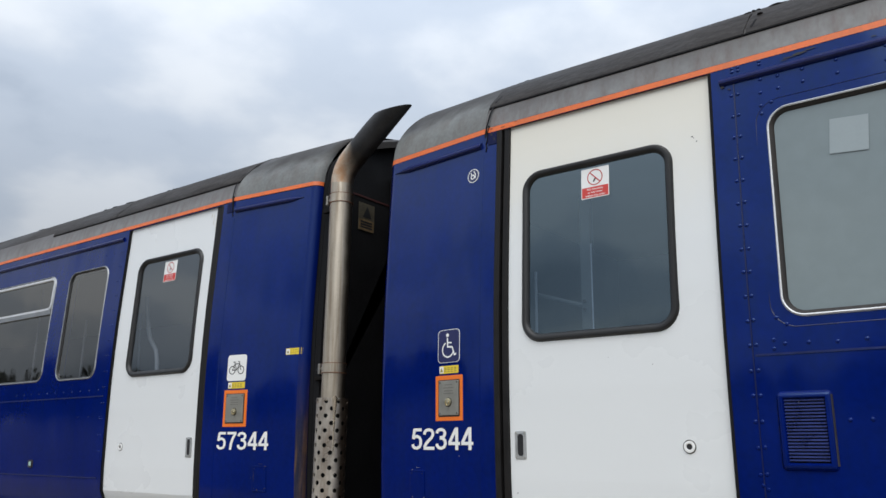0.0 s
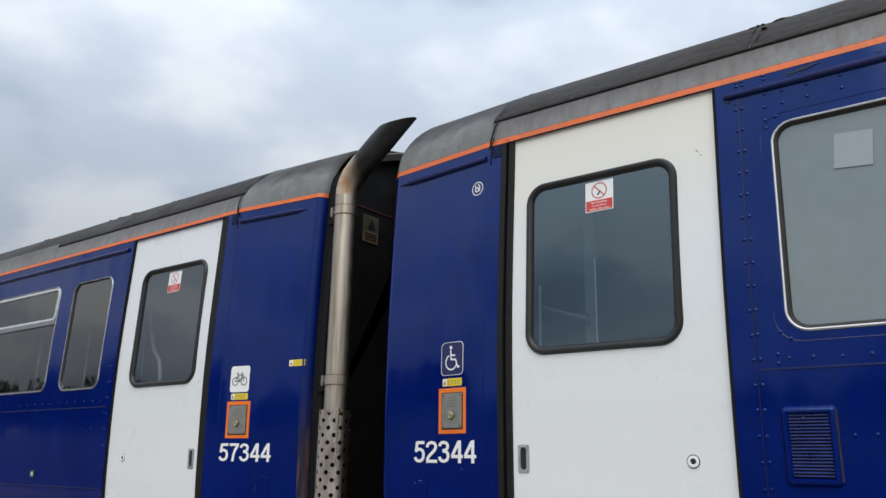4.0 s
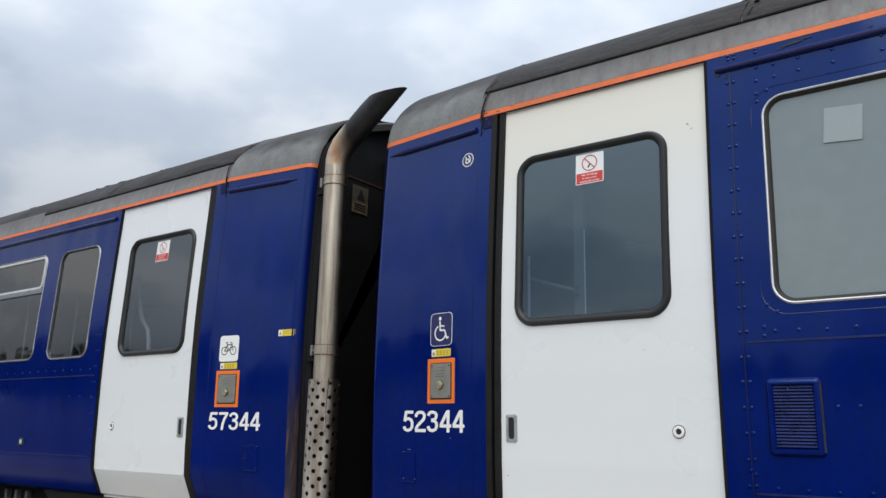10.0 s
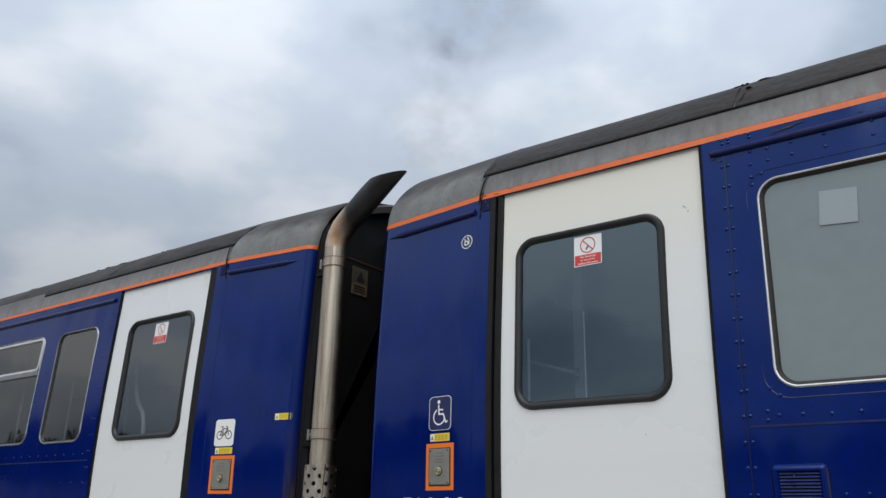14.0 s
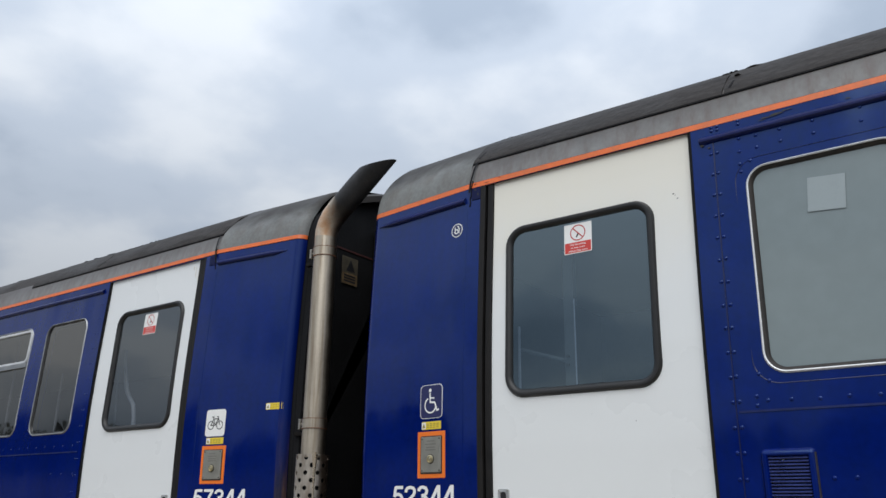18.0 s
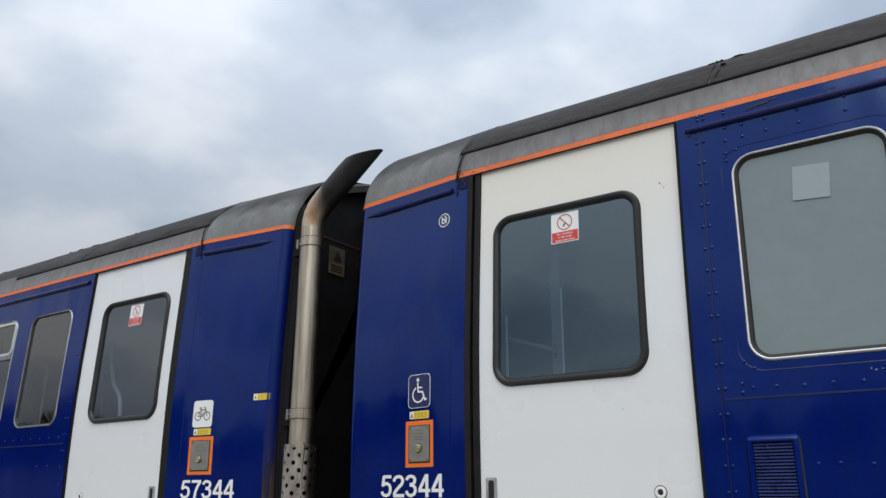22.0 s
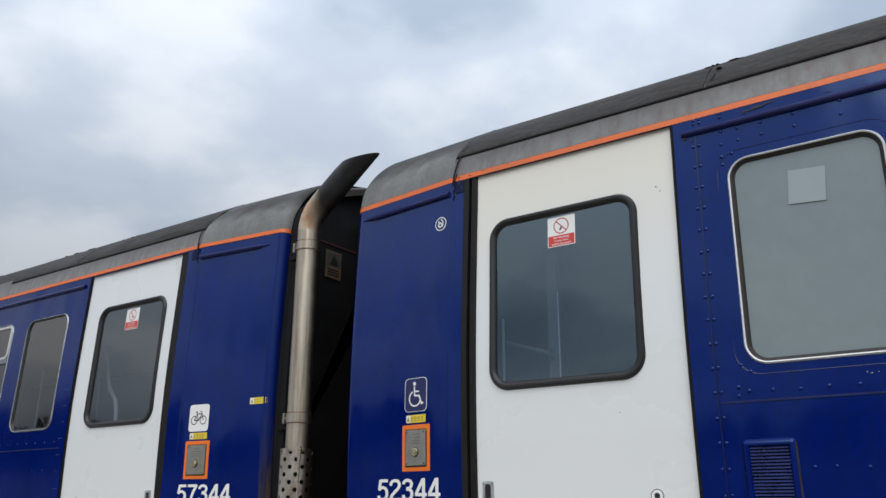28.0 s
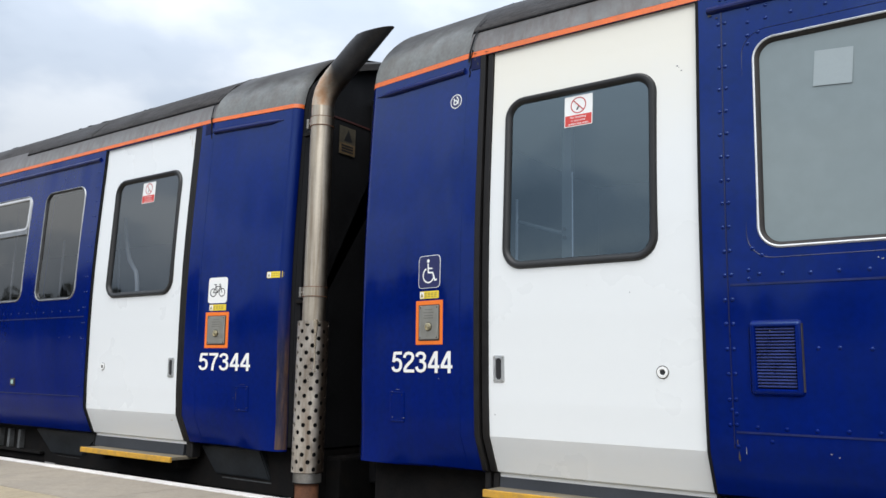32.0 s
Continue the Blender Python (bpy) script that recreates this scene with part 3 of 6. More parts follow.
STROKES["5"] = [[(0.52, 0.925), (0.14, 0.925)], [(0.155, 0.97), (0.085, 0.50)], [(0.065, 0.52), (0.16, 0.60), (0.29, 0.625), (0.42, 0.56), (0.475, 0.43), (0.465, 0.24), (0.40, 0.13), (0.27, 0.075), (0.14, 0.10), (0.07, 0.18), (0.05, 0.26)]]
STROKES["7"] = [[(0.0, 0.925), (0.55, 0.925)], [(0.48, 0.90), (0.33, 0.62), (0.24, 0.34), (0.20, 0.0)]]


def fleet_number(text, side, u_mid, z0, width, height, parent):
    """Plain upright numerals in painted strokes."""
    span = 0.62 * (len(text) - 1) + 0.56
    mir = -1 if side.mirrored else 1
    layer = 0
    for k, ch in enumerate(text):
        bm = bmesh.new()
        for line in STROKES[ch]:
            rows = []
            for i, p in enumerate(line):
                a, b = Vector(line[max(0, i - 1)]), Vector(line[min(len(line) - 1, i + 1)])
                d = (b - a).normalized()
                q = Vector((-d.y, d.x)) * 0.072
                rows.append([bm.verts.new(side.at(u_mid + mir * ((0.62 * k + v.x) / span - 0.5) * width, z0 + v.y * height, 0.002 + 0.0002 * layer)) for v in (Vector(p) - q, Vector(p) + q)])
            for a, b in zip(rows, rows[1:]):
                bm.faces.new((a[0], b[0], b[1], a[1]))
            layer = (layer + 1) % 4
        part("fleet_numeral", bm, WHITE_FILM, parent, "white numeral of the fleet number")


def flat_shape(bm, side, u_mid, z_mid, pts, off):
    """A flat printed outline; pts in metres to the right and up of its middle."""
    mir = -1 if side.mirrored else 1
    bm.faces.new([bm.verts.new(side.at(u_mid + mir * a, z_mid + b, off)) for a, b in pts])


def ring_pts(r, n=24, a0=0, a1=360):
    return [(r * math.cos(radians(a0 + (a1 - a0) * k / n)), r * math.sin(radians(a0 + (a1 - a0) * k / n))) for k in range(n + (a1 - a0 < 360))]


def print_line(bm, side, u_mid, z_mid, pts, width, off, closed=False):
    """A printed line of a given width through points."""
    n = len(pts)
    for i in range(n if closed else n - 1):
        a, b = Vector(pts[i]), Vector(pts[(i + 1) % n])
        d = (b - a).normalized()
        q = Vector((-d.y, d.x)) * width / 2
        a, b = a - d * width * 0.25, b + d * width * 0.25
        flat_shape(bm, side, u_mid, z_mid, [a - q, b - q, b + q, a + q], off + 0.00002 * (i % 3))


# ---------------------------------------------------------------- one carriage
def window(side, car, rect, r, glass, label, name="window", bar=None, deep=0.021):
    metal = ALU if glass is FROST else DULL_ALU
    bm = bmesh.new()
    side.loops(bm, rect, r, [(-0.004, 0.0), (-0.001, 0.006), (0.002, 0.008), (0.006, 0.006), (0.007, -0.004), (0.008, -0.03)], 8)
    w = part(name, bm, metal, car, label, True)
    bm = bmesh.new()
    side.loops(bm, rect, r, [(0.006, 0.002), (0.011 + 0.3 * deep, -0.003), (0.014 + 0.55 * deep, -0.001 - deep), (0.016 + 0.55 * deep, -0.05)], 8)
    part("rubber_seal", bm, GASKET if glass is FROST else RUBBER, w, "perished brown-black rubber gasket" if glass is FROST else "", smooth=True)
    bm = bmesh.new()
    side.loops(bm, rect, r, [(0.012, -deep)], 8, True, True)
    g = part("pane", bm, glass, w)
    face_out(g)
    g.visible_shadow = False
    if bar:
        bm = bmesh.new()
        side.block(bm, linspace(rect[0] + 0.015, rect[1] - 0.015, 0.3), bar - 0.024, bar + 0.016, -0.02, 0.006)
        part("window_bar", bm, metal, w)
        bm = bmesh.new()
        side.loops(bm, (rect[0] + 0.014, rect[1] - 0.014, bar + 0.008, rect[3] - 0.008), 0.05, [(0, -0.004), (0.003, 0.007), (0.020, 0.007), (0.024, -0.006)], 5)
        part("hopper_frame", bm, ALU, w, "thin frame of the hinged upper light")
    return w


def door_leaf(side, car, win, d0, d1, hold, hold_z, lock_u, lock_z):
    """The white sliding door with its window, handle, lock and sign."""
    zs = [0.15] + FLANK_ZS[:-1] + [2.221]
    us = linspace(d0, d1, 0.26) + [win[0], win[1]]
    bm = bmesh.new()
    side.grid(bm, us, zs + [win[2], win[3]], -0.018, [win])
    pts = rounded(*win, 0.10, 6)
    for c, q in enumerate(((win[1], win[3]), (win[0], win[3]), (win[0], win[2]), (win[1], win[2]))):
        k = bm.verts.new(side.at(*q, -0.018))
        arc = [bm.verts.new(side.at(*p, -0.018)) for p in pts[c * 7:c * 7 + 7]]
        for a, b in zip(arc, arc[1:]):
            bm.faces.new((a, b, k))
    for u in (d0, d1):          # the leaf's edges
        col = [(bm.verts.new(side.at(u, z, -0.018)), bm.verts.new(side.at(u, z, -0.06))) for z in zs]
        for a, b in zip(col, col[1:]):
            bm.faces.new((a[0], b[0], b[1], a[1]))
    for z in (zs[0], zs[-1]):
        a, b = [side.at(u, z, -0.018) for u in (d0, d1)]
        c, d = [side.at(u, z, -0.06) for u in (d1, d0)]
        bm.faces.new([bm.verts.new(p) for p in (a, b, c, d)])
    door = part("door", bm, WHITE_CLEAN if side.mirrored else WHITE, car, "closed white sliding door with a turned-under foot", False)
    bm = bmesh.new()
    side.loops(bm, win, 0.10, [(-0.004, -0.019), (0.0, -0.010), (0.006, -0.003), (0.016, -0.002), (0.026, -0.006), (0.033, -0.014), (0.036, -0.024)], 8)
    part("window_rubber", bm, RUBBER, door, "thick black rubber window surround", True)
    bm = bmesh.new()
    side.loops(bm, win, 0.10, [(0.030, -0.0200)], 8, True, True)
    pane = part("pane", bm, GLASS_SALOON if side.mirrored else GLASS, door, "dark tinted glass that mirrors the clouds")
    face_out(pane)
    pane.visible_shadow = False
    # recessed hand hold
    bm = bmesh.new()
    side.loops(bm, (hold - 0.03, hold + 0.03, hold_z - 0.063, hold_z + 0.063), 0.008, [(0, -0.018), (0.002, -0.013), (0.014, -0.012)], 4)
    side.loops(bm, (hold - 0.016, hold + 0.016, hold_z - 0.050, hold_z + 0.050), 0.015, [(0, -0.012), (0.002, -0.017)], 4)
    h = part("hand_hold", bm, PLATE, door, "small steel hand-hold plate")
    bm = bmesh.new()
    side.loops(bm, (hold - 0.0155, hold + 0.0155, hold_z - 0.049, hold_z + 0.049), 0.015, [(0, -0.0145)], 4, True)
    part("slot", bm, BLACK_FILM, h)
    bm = bmesh.new()
    for u, z in ((hold - 0.023, hold_z - 0.055), (hold + 0.023, hold_z - 0.055), (hold - 0.023, hold_z + 0.055), (hold + 0.023, hold_z + 0.055)):
        dome(bm, side, u, 0.004, z, -0.012)
    tagged(part("screws", bm, STEEL, h), kind="stuff")
    # round lock
    bm = bmesh.new()
    c = side.at(lock_u, lock_z, -0.018)
    for r0, r1, y0, y1 in ((0.024, 0.023, 0, -0.006), (0.023, 0.014, -0.006, -0.007), (0.014, 0.011, -0.007, -0.002)):
        a = [bm.verts.new(c + Vector((r0 * math.cos(t), y0, r0 * math.sin(t)))) for t in (math.pi * k / 10 for k in range(20))]
        b = [bm.verts.new(c + Vector((r1 * math.cos(t), y1, r1 * math.sin(t)))) for t in (math.pi * k / 10 for k in range(20))]
        for k in range(20):
            bm.faces.new((a[k], a[(k + 1) % 20], b[(k + 1) % 20], b[k]))
    lock = part("lock", bm, WHITE_FILM, door, "small round door lock", True)
    # Flat dark ring that paints the lock's shade onto the door.
    bm = bmesh.new()
    flat_shape(bm, side, lock_u, lock_z, ring_pts(0.0275, 24), -0.0172)
    part("lock_shade", bm, DARK_RING, lock, "dark ring painted round the lock as its shade")
    bm = bmesh.new()
    bm.faces.new([bm.verts.new(c + Vector((0.012 * math.cos(t), -0.003, 0.012 * math.sin(t)))) for t in (math.pi * k / 8 for k in range(16))])
    part("keyhole", bm, BLACK_FILM, lock)
    # no-smoking sign on the glass
    off = -0.0205
    u0, u1 = (0.384, 0.526) if not side.mirrored else (0.436, 0.580)
    um = (u0 + u1) / 2
    bm = bmesh.new()
    side.plate(bm, (u0, u1, 1.760, 1.908), 0.001, 0.004, off)
    sign = part("no_smoking_sign", bm, WHITE_FILM, door, "white and red no-smoking sticker on the glass")
    bm = bmesh.new()
    side.plate(bm, (u0 + 0.004, u1 - 0.004, 1.764, 1.815), 0.0006, 0.003, off + 0.001)
    part("red_band", bm, RED_FILM, sign)
    bm = bmesh.new()
    print_line(bm, side, um, 1.861, ring_pts(0.037, 28), 0.0050, off + 0.0018, True)
    print_line(bm, side, um, 1.861, [(-0.025, 0.025), (0.025, -0.025)], 0.0052, off + 0.0022)
    part("prohibition_ring", bm, RING_RED, sign, "faded dark red ring and bar")
    bm = bmesh.new()
    print_line(bm, side, um, 1.861, [(-0.007, -0.020), (0.001, -0.007)], 0.008, off + 0.0014)
    part("cigarette", bm, BLACK_FILM, sign)
    lettering("words", "No Smoking", side, um, 1.797, 0.080, 0.012, WHITE_FILM, sign, off + 0.0022, 0.01)
    lettering("words", "in any area", side, um, 1.782, 0.072, 0.011, WHITE_FILM, sign, off + 0.0022, 0.01)
    lettering("words", "within this train", side, um, 1.768, 0.100, 0.010, WHITE_FILM, sign, off + 0.0022, 0.01)
    return door


def control_panel(side, car):
    """Orange-bordered steel button plate, yellow strip and the pictogram over it."""
    u0, u1, dz = (-0.428, -0.235, -0.010) if side.mirrored else (-0.460, -0.278, 0.0)
    bm = bmesh.new()
    side.plate(bm, (u0, u1, 0.766 + dz, 0.986 + dz), 0.0015, 0.003)
    p = part("door_control", bm, ORANGE_FILM, car, "steel door button plate on an orange patch")
    bm = bmesh.new()
    side.plate(bm, (u0 + 0.026, u1 - 0.025, 0.792 + dz, 0.960 + dz), 0.006, 0.006, 0.0015)
    q = part("button_plate", bm, STEEL, p, "steel plate with four screws")
    bm = bmesh.new()
    for u in (u0 + 0.035, u1 - 0.034):
        for z in (0.801 + dz, 0.951 + dz):
            dome(bm, side, u, 0.0045, z, 0.0075)
    tagged(part("screws", bm, DARK_RING, q), kind="stuff")
    um = (u0 + u1) / 2 + 0.001
    bm = bmesh.new()
    c = side.at(um, 0.855 + dz, 0.0075)
    prev = None
    for r, h in ((0.019, 0), (0.019, 0.006), (0.015, 0.007), (0.014, 0.004), (0.010, 0.004), (0.008, 0.009), (0.0, 0.010)):
        ring = [bm.verts.new(c + Vector((max(r, 0.0004) * math.cos(t), -h, max(r, 0.0004) * math.sin(t)))) for t in (math.pi * k / 9 for k in range(18))]
        if prev:
            for k in range(18):
                bm.faces.new((prev[k], prev[(k + 1) % 18], ring[(k + 1) % 18], ring[k]))
        prev = ring
    part("button", bm, BRASS, q, "round brass push button", True)
    bm = bmesh.new()
    flat_shape(bm, side, um, 0.855 + dz, ring_pts(0.023, 20), 0.0078)
    part("button_ring", bm, DARK_RING, q)
    bm = bmesh.new()
    side.plate(bm, (u0 + 0.020, u1 - 0.019, 0.785 + dz, 0.965 + dz), 0.001, 0.006, 0.0014)
    part("plate_gasket", bm, DARK_RING, p)
    bm = bmesh.new()
    for z, w in ((0.940, 0.05), (0.925, 0.07), (0.910, 0.06), (0.898, 0.066)):
        side.plate(bm, (um - w / 2, um + w / 2, z + dz - 0.0025, z + dz + 0.0025), 0.0002, 0.001, 0.0076)
    tagged(part("engraving", bm, ENGRAVED, q), kind="stuff")
    # yellow strip
    bm = bmesh.new()
    side.plate(bm, (u0 + 0.026, u1 - 0.028, 0.996 + dz, 1.034 + dz), 0.001, 0.003)
    y = part("warning_strip", bm, YELLOW_FILM, car, "small yellow warning strip with unreadable print")
    mir = -1 if side.mirrored else 1
    bm = bmesh.new()
    ue = um + mir * -0.052
    side.plate(bm, (ue - 0.014, ue + 0.014, 0.999 + dz, 1.031 + dz), 0.0004, 0.002, 0.001)
    part("white_field", bm, WHITE_FILM, y)
    bm = bmesh.new()
    flat_shape(bm, side, ue, 1.014 + dz, [(-0.011, -0.010), (0.011, -0.010), (0.0, 0.012)], 0.0018)
    for z in (1.023 + dz, 1.015 + dz, 1.006 + dz):
        for k in range(4):
            a = um + mir * (-0.026 + k * 0.022)
            side.plate(bm, (a - 0.008, a + 0.008, z - 0.0022, z + 0.0022), 0.0002, 0.001, 0.0011)
    tagged(part("small_print", bm, OLIVE_PRINT, y), kind="stuff")
    return p


def wheelchair_sign(side, car):
    um, zm = -0.372, 1.132
    bm = bmesh.new()
    side.plate(bm, (um - 0.074, um + 0.074, zm - 0.083, zm + 0.083), 0.001, 0.022)
    s = part("wheelchair_sign", bm, WHITE_FILM, car, "navy wheelchair sticker with a white border")
    bm = bmesh.new()
    side.plate(bm, (um - 0.0705, um + 0.0705, zm - 0.0805, zm + 0.0805), 0.0005, 0.020, 0.001)
    part("field", bm, NAVY_FILM, s)
    bm = bmesh.new()
    o = 0.0021
    flat_shape(bm, side, um - 0.008, zm + 0.055, ring_pts(0.0095, 14), o)
    print_line(bm, side, um, zm, [(-0.009, 0.040), (-0.006, -0.004), (0.024, -0.006), (0.040, -0.046), (0.050, -0.041)], 0.0085, o)
    print_line(bm, side, um, zm, [(-0.007, 0.018), (0.020, 0.015)], 0.007, o + 0.0001)
    print_line(bm, side, um, zm, [(a - 0.004, b - 0.018) for a, b in ring_pts(0.037, 18, 118, 345)], 0.0075, o + 0.0002)
    part("wheelchair_symbol", bm, WHITE_FILM, s)


def bicycle_sign(side, car):
    um, zm = -0.326, 1.112
    bm = bmesh.new()
    side.plate(bm, (um - 0.079, um + 0.079, zm - 0.080, zm + 0.080), 0.001, 0.018)
    s = part("bicycle_sign", bm, WHITE_FILM, car, "white sticker with a bicycle outline")
    bm = bmesh.new()
    o = 0.0015
    for cx in (-0.036, 0.036):
        print_line(bm, side, um, zm, [(cx + a, b - 0.014) for a, b in ring_pts(0.024, 20)], 0.005, o, True)
    for line in ([(-0.036, -0.014), (-0.016, 0.024), (0.022, 0.024), (0.000, -0.014), (-0.036, -0.014)], [(-0.020, 0.034), (0.000, -0.014)],
                 [(0.036, -0.014), (0.020, 0.036), (0.010, 0.038)], [(-0.030, 0.036), (-0.012, 0.036)]):
        print_line(bm, side, um, zm, line, 0.005, o + 0.0002)
    part("bicycle_symbol", bm, BLACK_FILM, s)


def small_hatch(side, car, rect):
    bm = bmesh.new()
    side.loops(bm, rect, 0.008, [(0, 0.0005), (0.001, 0.004), (0.006, 0.005), (0.008, 0.003)], 3, True)
    h = part("access_hatch", bm, BLUE, car, "small blue access flap")
    bm = bmesh.new()
    for u in (rect[0] + 0.016, rect[1] - 0.016):
        for z in (rect[2] + 0.018, rect[3] - 0.018):
            dome(bm, side, u, 0.004, z, 0.003)
    tagged(part("screws", bm, BLUE_DARK, h), kind="stuff")


def carriage(mirrored):
    side = Side(mirrored)
    car = empty("railway_carriage", (side.x(10.6), 1.35, -0.94))
    win = (1.277, 1.838, 1.124, 1.977) if mirrored else (1.242, 1.826, 1.126, 1.987)
    h0, h1 = (-0.040, 1.074) if mirrored else (-0.082, 1.021)
    door_hole = (h0, h1, 0.0, 2.218)
    holes = [win, door_hole]
    big = (2.052, 3.55, 1.132, 1.988)
    if mirrored:
        holes.append(big)
    us = side.end_us + linspace(side.end + 0.085, TAPER_AT, 0.11) + [h0, h1, win[0], win[1]] + linspace(1.1, 4, 0.5) + linspace(5, FAR, 1.9)
    us += [h[k] for h in holes for k in (0, 1)] + [side.end + q for q in (0.06, 0.12, 0.155)]
    us = sorted({round(u, 5) for u in us})
    zs = FLANK_ZS + [0.42, 0.988, win[2], win[3]] + ([big[2], big[3]] if mirrored else [])
    zs = [z for z in zs if z <= 2.222] + [2.218]
    # near side, with its openings
    bm = bmesh.new()
    side.grid(bm, us, zs, 0.0, holes)
    side.corner_fill(bm, win, 0.085, 8)
    side.loops(bm, win, 0.085, [(0, 0), (0, -0.07)], 8)
    if mirrored:
        side.corner_fill(bm, big, 0.085, 8)
        side.loops(bm, big, 0.085, [(0, 0), (0, -0.07)], 8)
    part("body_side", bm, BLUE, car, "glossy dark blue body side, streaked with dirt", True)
    # lining within, floor, ceiling, far wall
    bm = bmesh.new()
    side.grid(bm, [-0.72, h0, h1, win[0], win[1]] + ([big[0], big[1]] if mirrored else []) + [FAR], [0.22, win[2], win[3], 2.12], -0.07, holes)
    box(bm, side.x(-0.70), side.x(FAR), 2.60, 2.66, 0.22, 2.12)
    if not mirrored:
        box(bm, side.x(1.08), side.x(1.12), 0.09, 1.0, 0.22, 2.12)
    part("side_lining", bm, LINING, car)
    bm = bmesh.new()
    box(bm, side.x(-0.70), side.x(FAR), 0.24, 2.60, 0.17, 0.22)
    part("floor", bm, FLOOR, car)
    bm = bmesh.new()
    box(bm, side.x(-0.70), side.x(FAR), 0.20, 2.60, 2.12, 2.15)
    part("inner_ceiling", bm, CEILING, car)
    bm = bmesh.new()
    for z0, z1, y0, y1 in ((0.165, 2.222, 2.68, 2.71),):
        box(bm, side.x(side.wall + 0.02), side.x(FAR), y0, y1, z0, z1)
    part("far_body_side", bm, BLUE, car)
    # stripe, cantrail, roof
    bm = bmesh.new()
    side.grid(bm, us, [2.226, 2.252] if mirrored else [2.220, 2.248], 0.002)
    part("orange_stripe", bm, ORANGE, car, "thin orange line under the roof edge")
    bm = bmesh.new()
    side.grid(bm, [u for u in us if u >= TAPER_AT], [2.250, 2.33, 2.405], 0.0)
    part("cantrail_panel", bm, GREY, car, "grey upper panel stained with soot", True)
    rz = dense(CREST)
    v = []
    for u in sorted(set(us)):
        e = 0.0 if mirrored else min(1.0, max(0.0, (side.end + 0.10 - u) / 0.10))
        fall = 0.035 * (1 - math.sqrt(1 - e * e))
        inset = [taper_y(u, side.end) * (1 - 0.55 * min(1, max(0, z - 2.405) / 0.25)) for y, z in rz]
        near = [Vector((side.x(u), y + q, z - fall * min(1, max(0, z - 2.405) / 0.2))) for (y, z), q in zip(rz, inset)]
        far = [Vector((side.x(u), 2.7 - y - q, z - fall * min(1, max(0, z - 2.405) / 0.2))) for (y, z), q in list(zip(rz, inset))[-2::-1]] + [Vector((side.x(u), 2.7, 2.222))]
        v.append(near + far)
    cut = sorted(set(us)).index(TAPER_AT)
    for name, rows, material, label in (("roof_dome", v[:cut + 1], DOME, "rounded grey roof end darkened by soot"), ("roof", [row[8:] for row in v[cut:]], ROOF, "curved roof black with soot")):
        bm = bmesh.new()
        rows = [[bm.verts.new(p) for p in row] for row in rows]
        for a, b in zip(rows, rows[1:]):
            for k in range(len(a) - 1):
                bm.faces.new((a[k], a[k + 1], b[k + 1], b[k]))
        part(name, bm, material, car, label, True)
    # raised roof sheet with its overhanging lip, from the joint onwards
    for name, w0, w1 in (("roof_sheet", -0.155, 1.345), ("roof_sheet", 1.355, 2.31)) if mirrored else (("roof_sheet", -0.155, 1.165), ("roof_sheet", 1.175, 9.0)):
        bm = bmesh.new()
        sheet_us = [u for u in linspace(w0, w1, 0.35)]
        prof = [(0.074, 2.374, 0.0), (0.071, 2.372, 0.008), (0.080, 2.390, 0.010), (0.20, 2.522, 0.008), (0.36, 2.632, 0.003), (0.60, 2.715, 0.002), (0.75, 2.745, 0.0)]
        rows = []
        for u in sheet_us:
            rows.append([bm.verts.new((side.x(u), y - o * 0.75 + taper_y(u, side.end), z + o * 0.6)) for y, z, o in prof])
        for a, b in zip(rows, rows[1:]):
            for k in range(len(prof) - 1):
                bm.faces.new((a[k], a[k + 1], b[k + 1], b[k]))
        bm.faces.new(rows[0])
        bm.faces.new(rows[-1])
        part(name, bm, ROOF, car, "overlapping soot-black roof sheet", True)
    for u, w in ((-0.150, 0.006), (1.35 if mirrored else 1.17, 0.005)):
        bm = bmesh.new()
        side_rows = []
        for y, z in ([(0.022, 2.19), (0.024, 2.250), (0.045, 2.33)] if u < 0 else []) + [(0.085, 2.405), (0.20, 2.522), (0.36, 2.632), (0.6, 2.715)]:
            o = 0.005 if u < 0 and z < 2.5 else 0.006
            lean = (z - 2.19) * 0.12
            side_rows.append([bm.verts.new((side.x(u + q + lean), y + taper_y(u, side.end) - o * 0.8, z + o * 0.5)) for q in (-w, w)])
        for a, b in zip(side_rows, side_rows[1:]):
            bm.faces.new((a[0], a[1], b[1], b[0]))
        part("roof_joint", bm, BLACK, car, "dark cracked sealant joint")
    # end wall and its black edge
    bm = bmesh.new()
    xe = side.x(side.wall + 0.012)
    ring = [(0.0155 + 0.128, 0.17)] + [(side_y(z) + 0.128, z) for z in FLANK_ZS[2:-1]] + [(y + 0.128, z - 0.004) for y, z in CREST]
    ring += [(2.7 - y, z) for y, z in reversed(ring)]
    a = [bm.verts.new((xe, y, z)) for y, z in ring]
    bm.faces.new(a)
    part("end_wall", bm, BLACK, car, "soot-black end wall")
    if mirrored:
        bm = bmesh.new()
        prof = [(0.128 + 0.0155, 0.19)] + [(0.128 + side_y(z), z) for z in FLANK_ZS[2:-1]] + [(y + 0.128, z - 0.004) for y, z in CREST[:5]]
        rows = [[bm.verts.new((side.x(u), y + o, z - 0.4 * o)) for y, z in prof] for u, o in ((side.end + 0.012, 0.012), (side.end + 0.008, 0.004), (END - 0.035, 0.0), (END - 0.04, 0.012), (END - 0.04, 0.06))]
        for a, b in zip(rows, rows[1:]):
            for k in range(len(prof) - 1):
                bm.faces.new((a[k], a[k + 1], b[k + 1], b[k]))
        part("end_rim", bm, BLACK, car, "sooty black rim round the end", True)
        bm = bmesh.new()
        rows = []
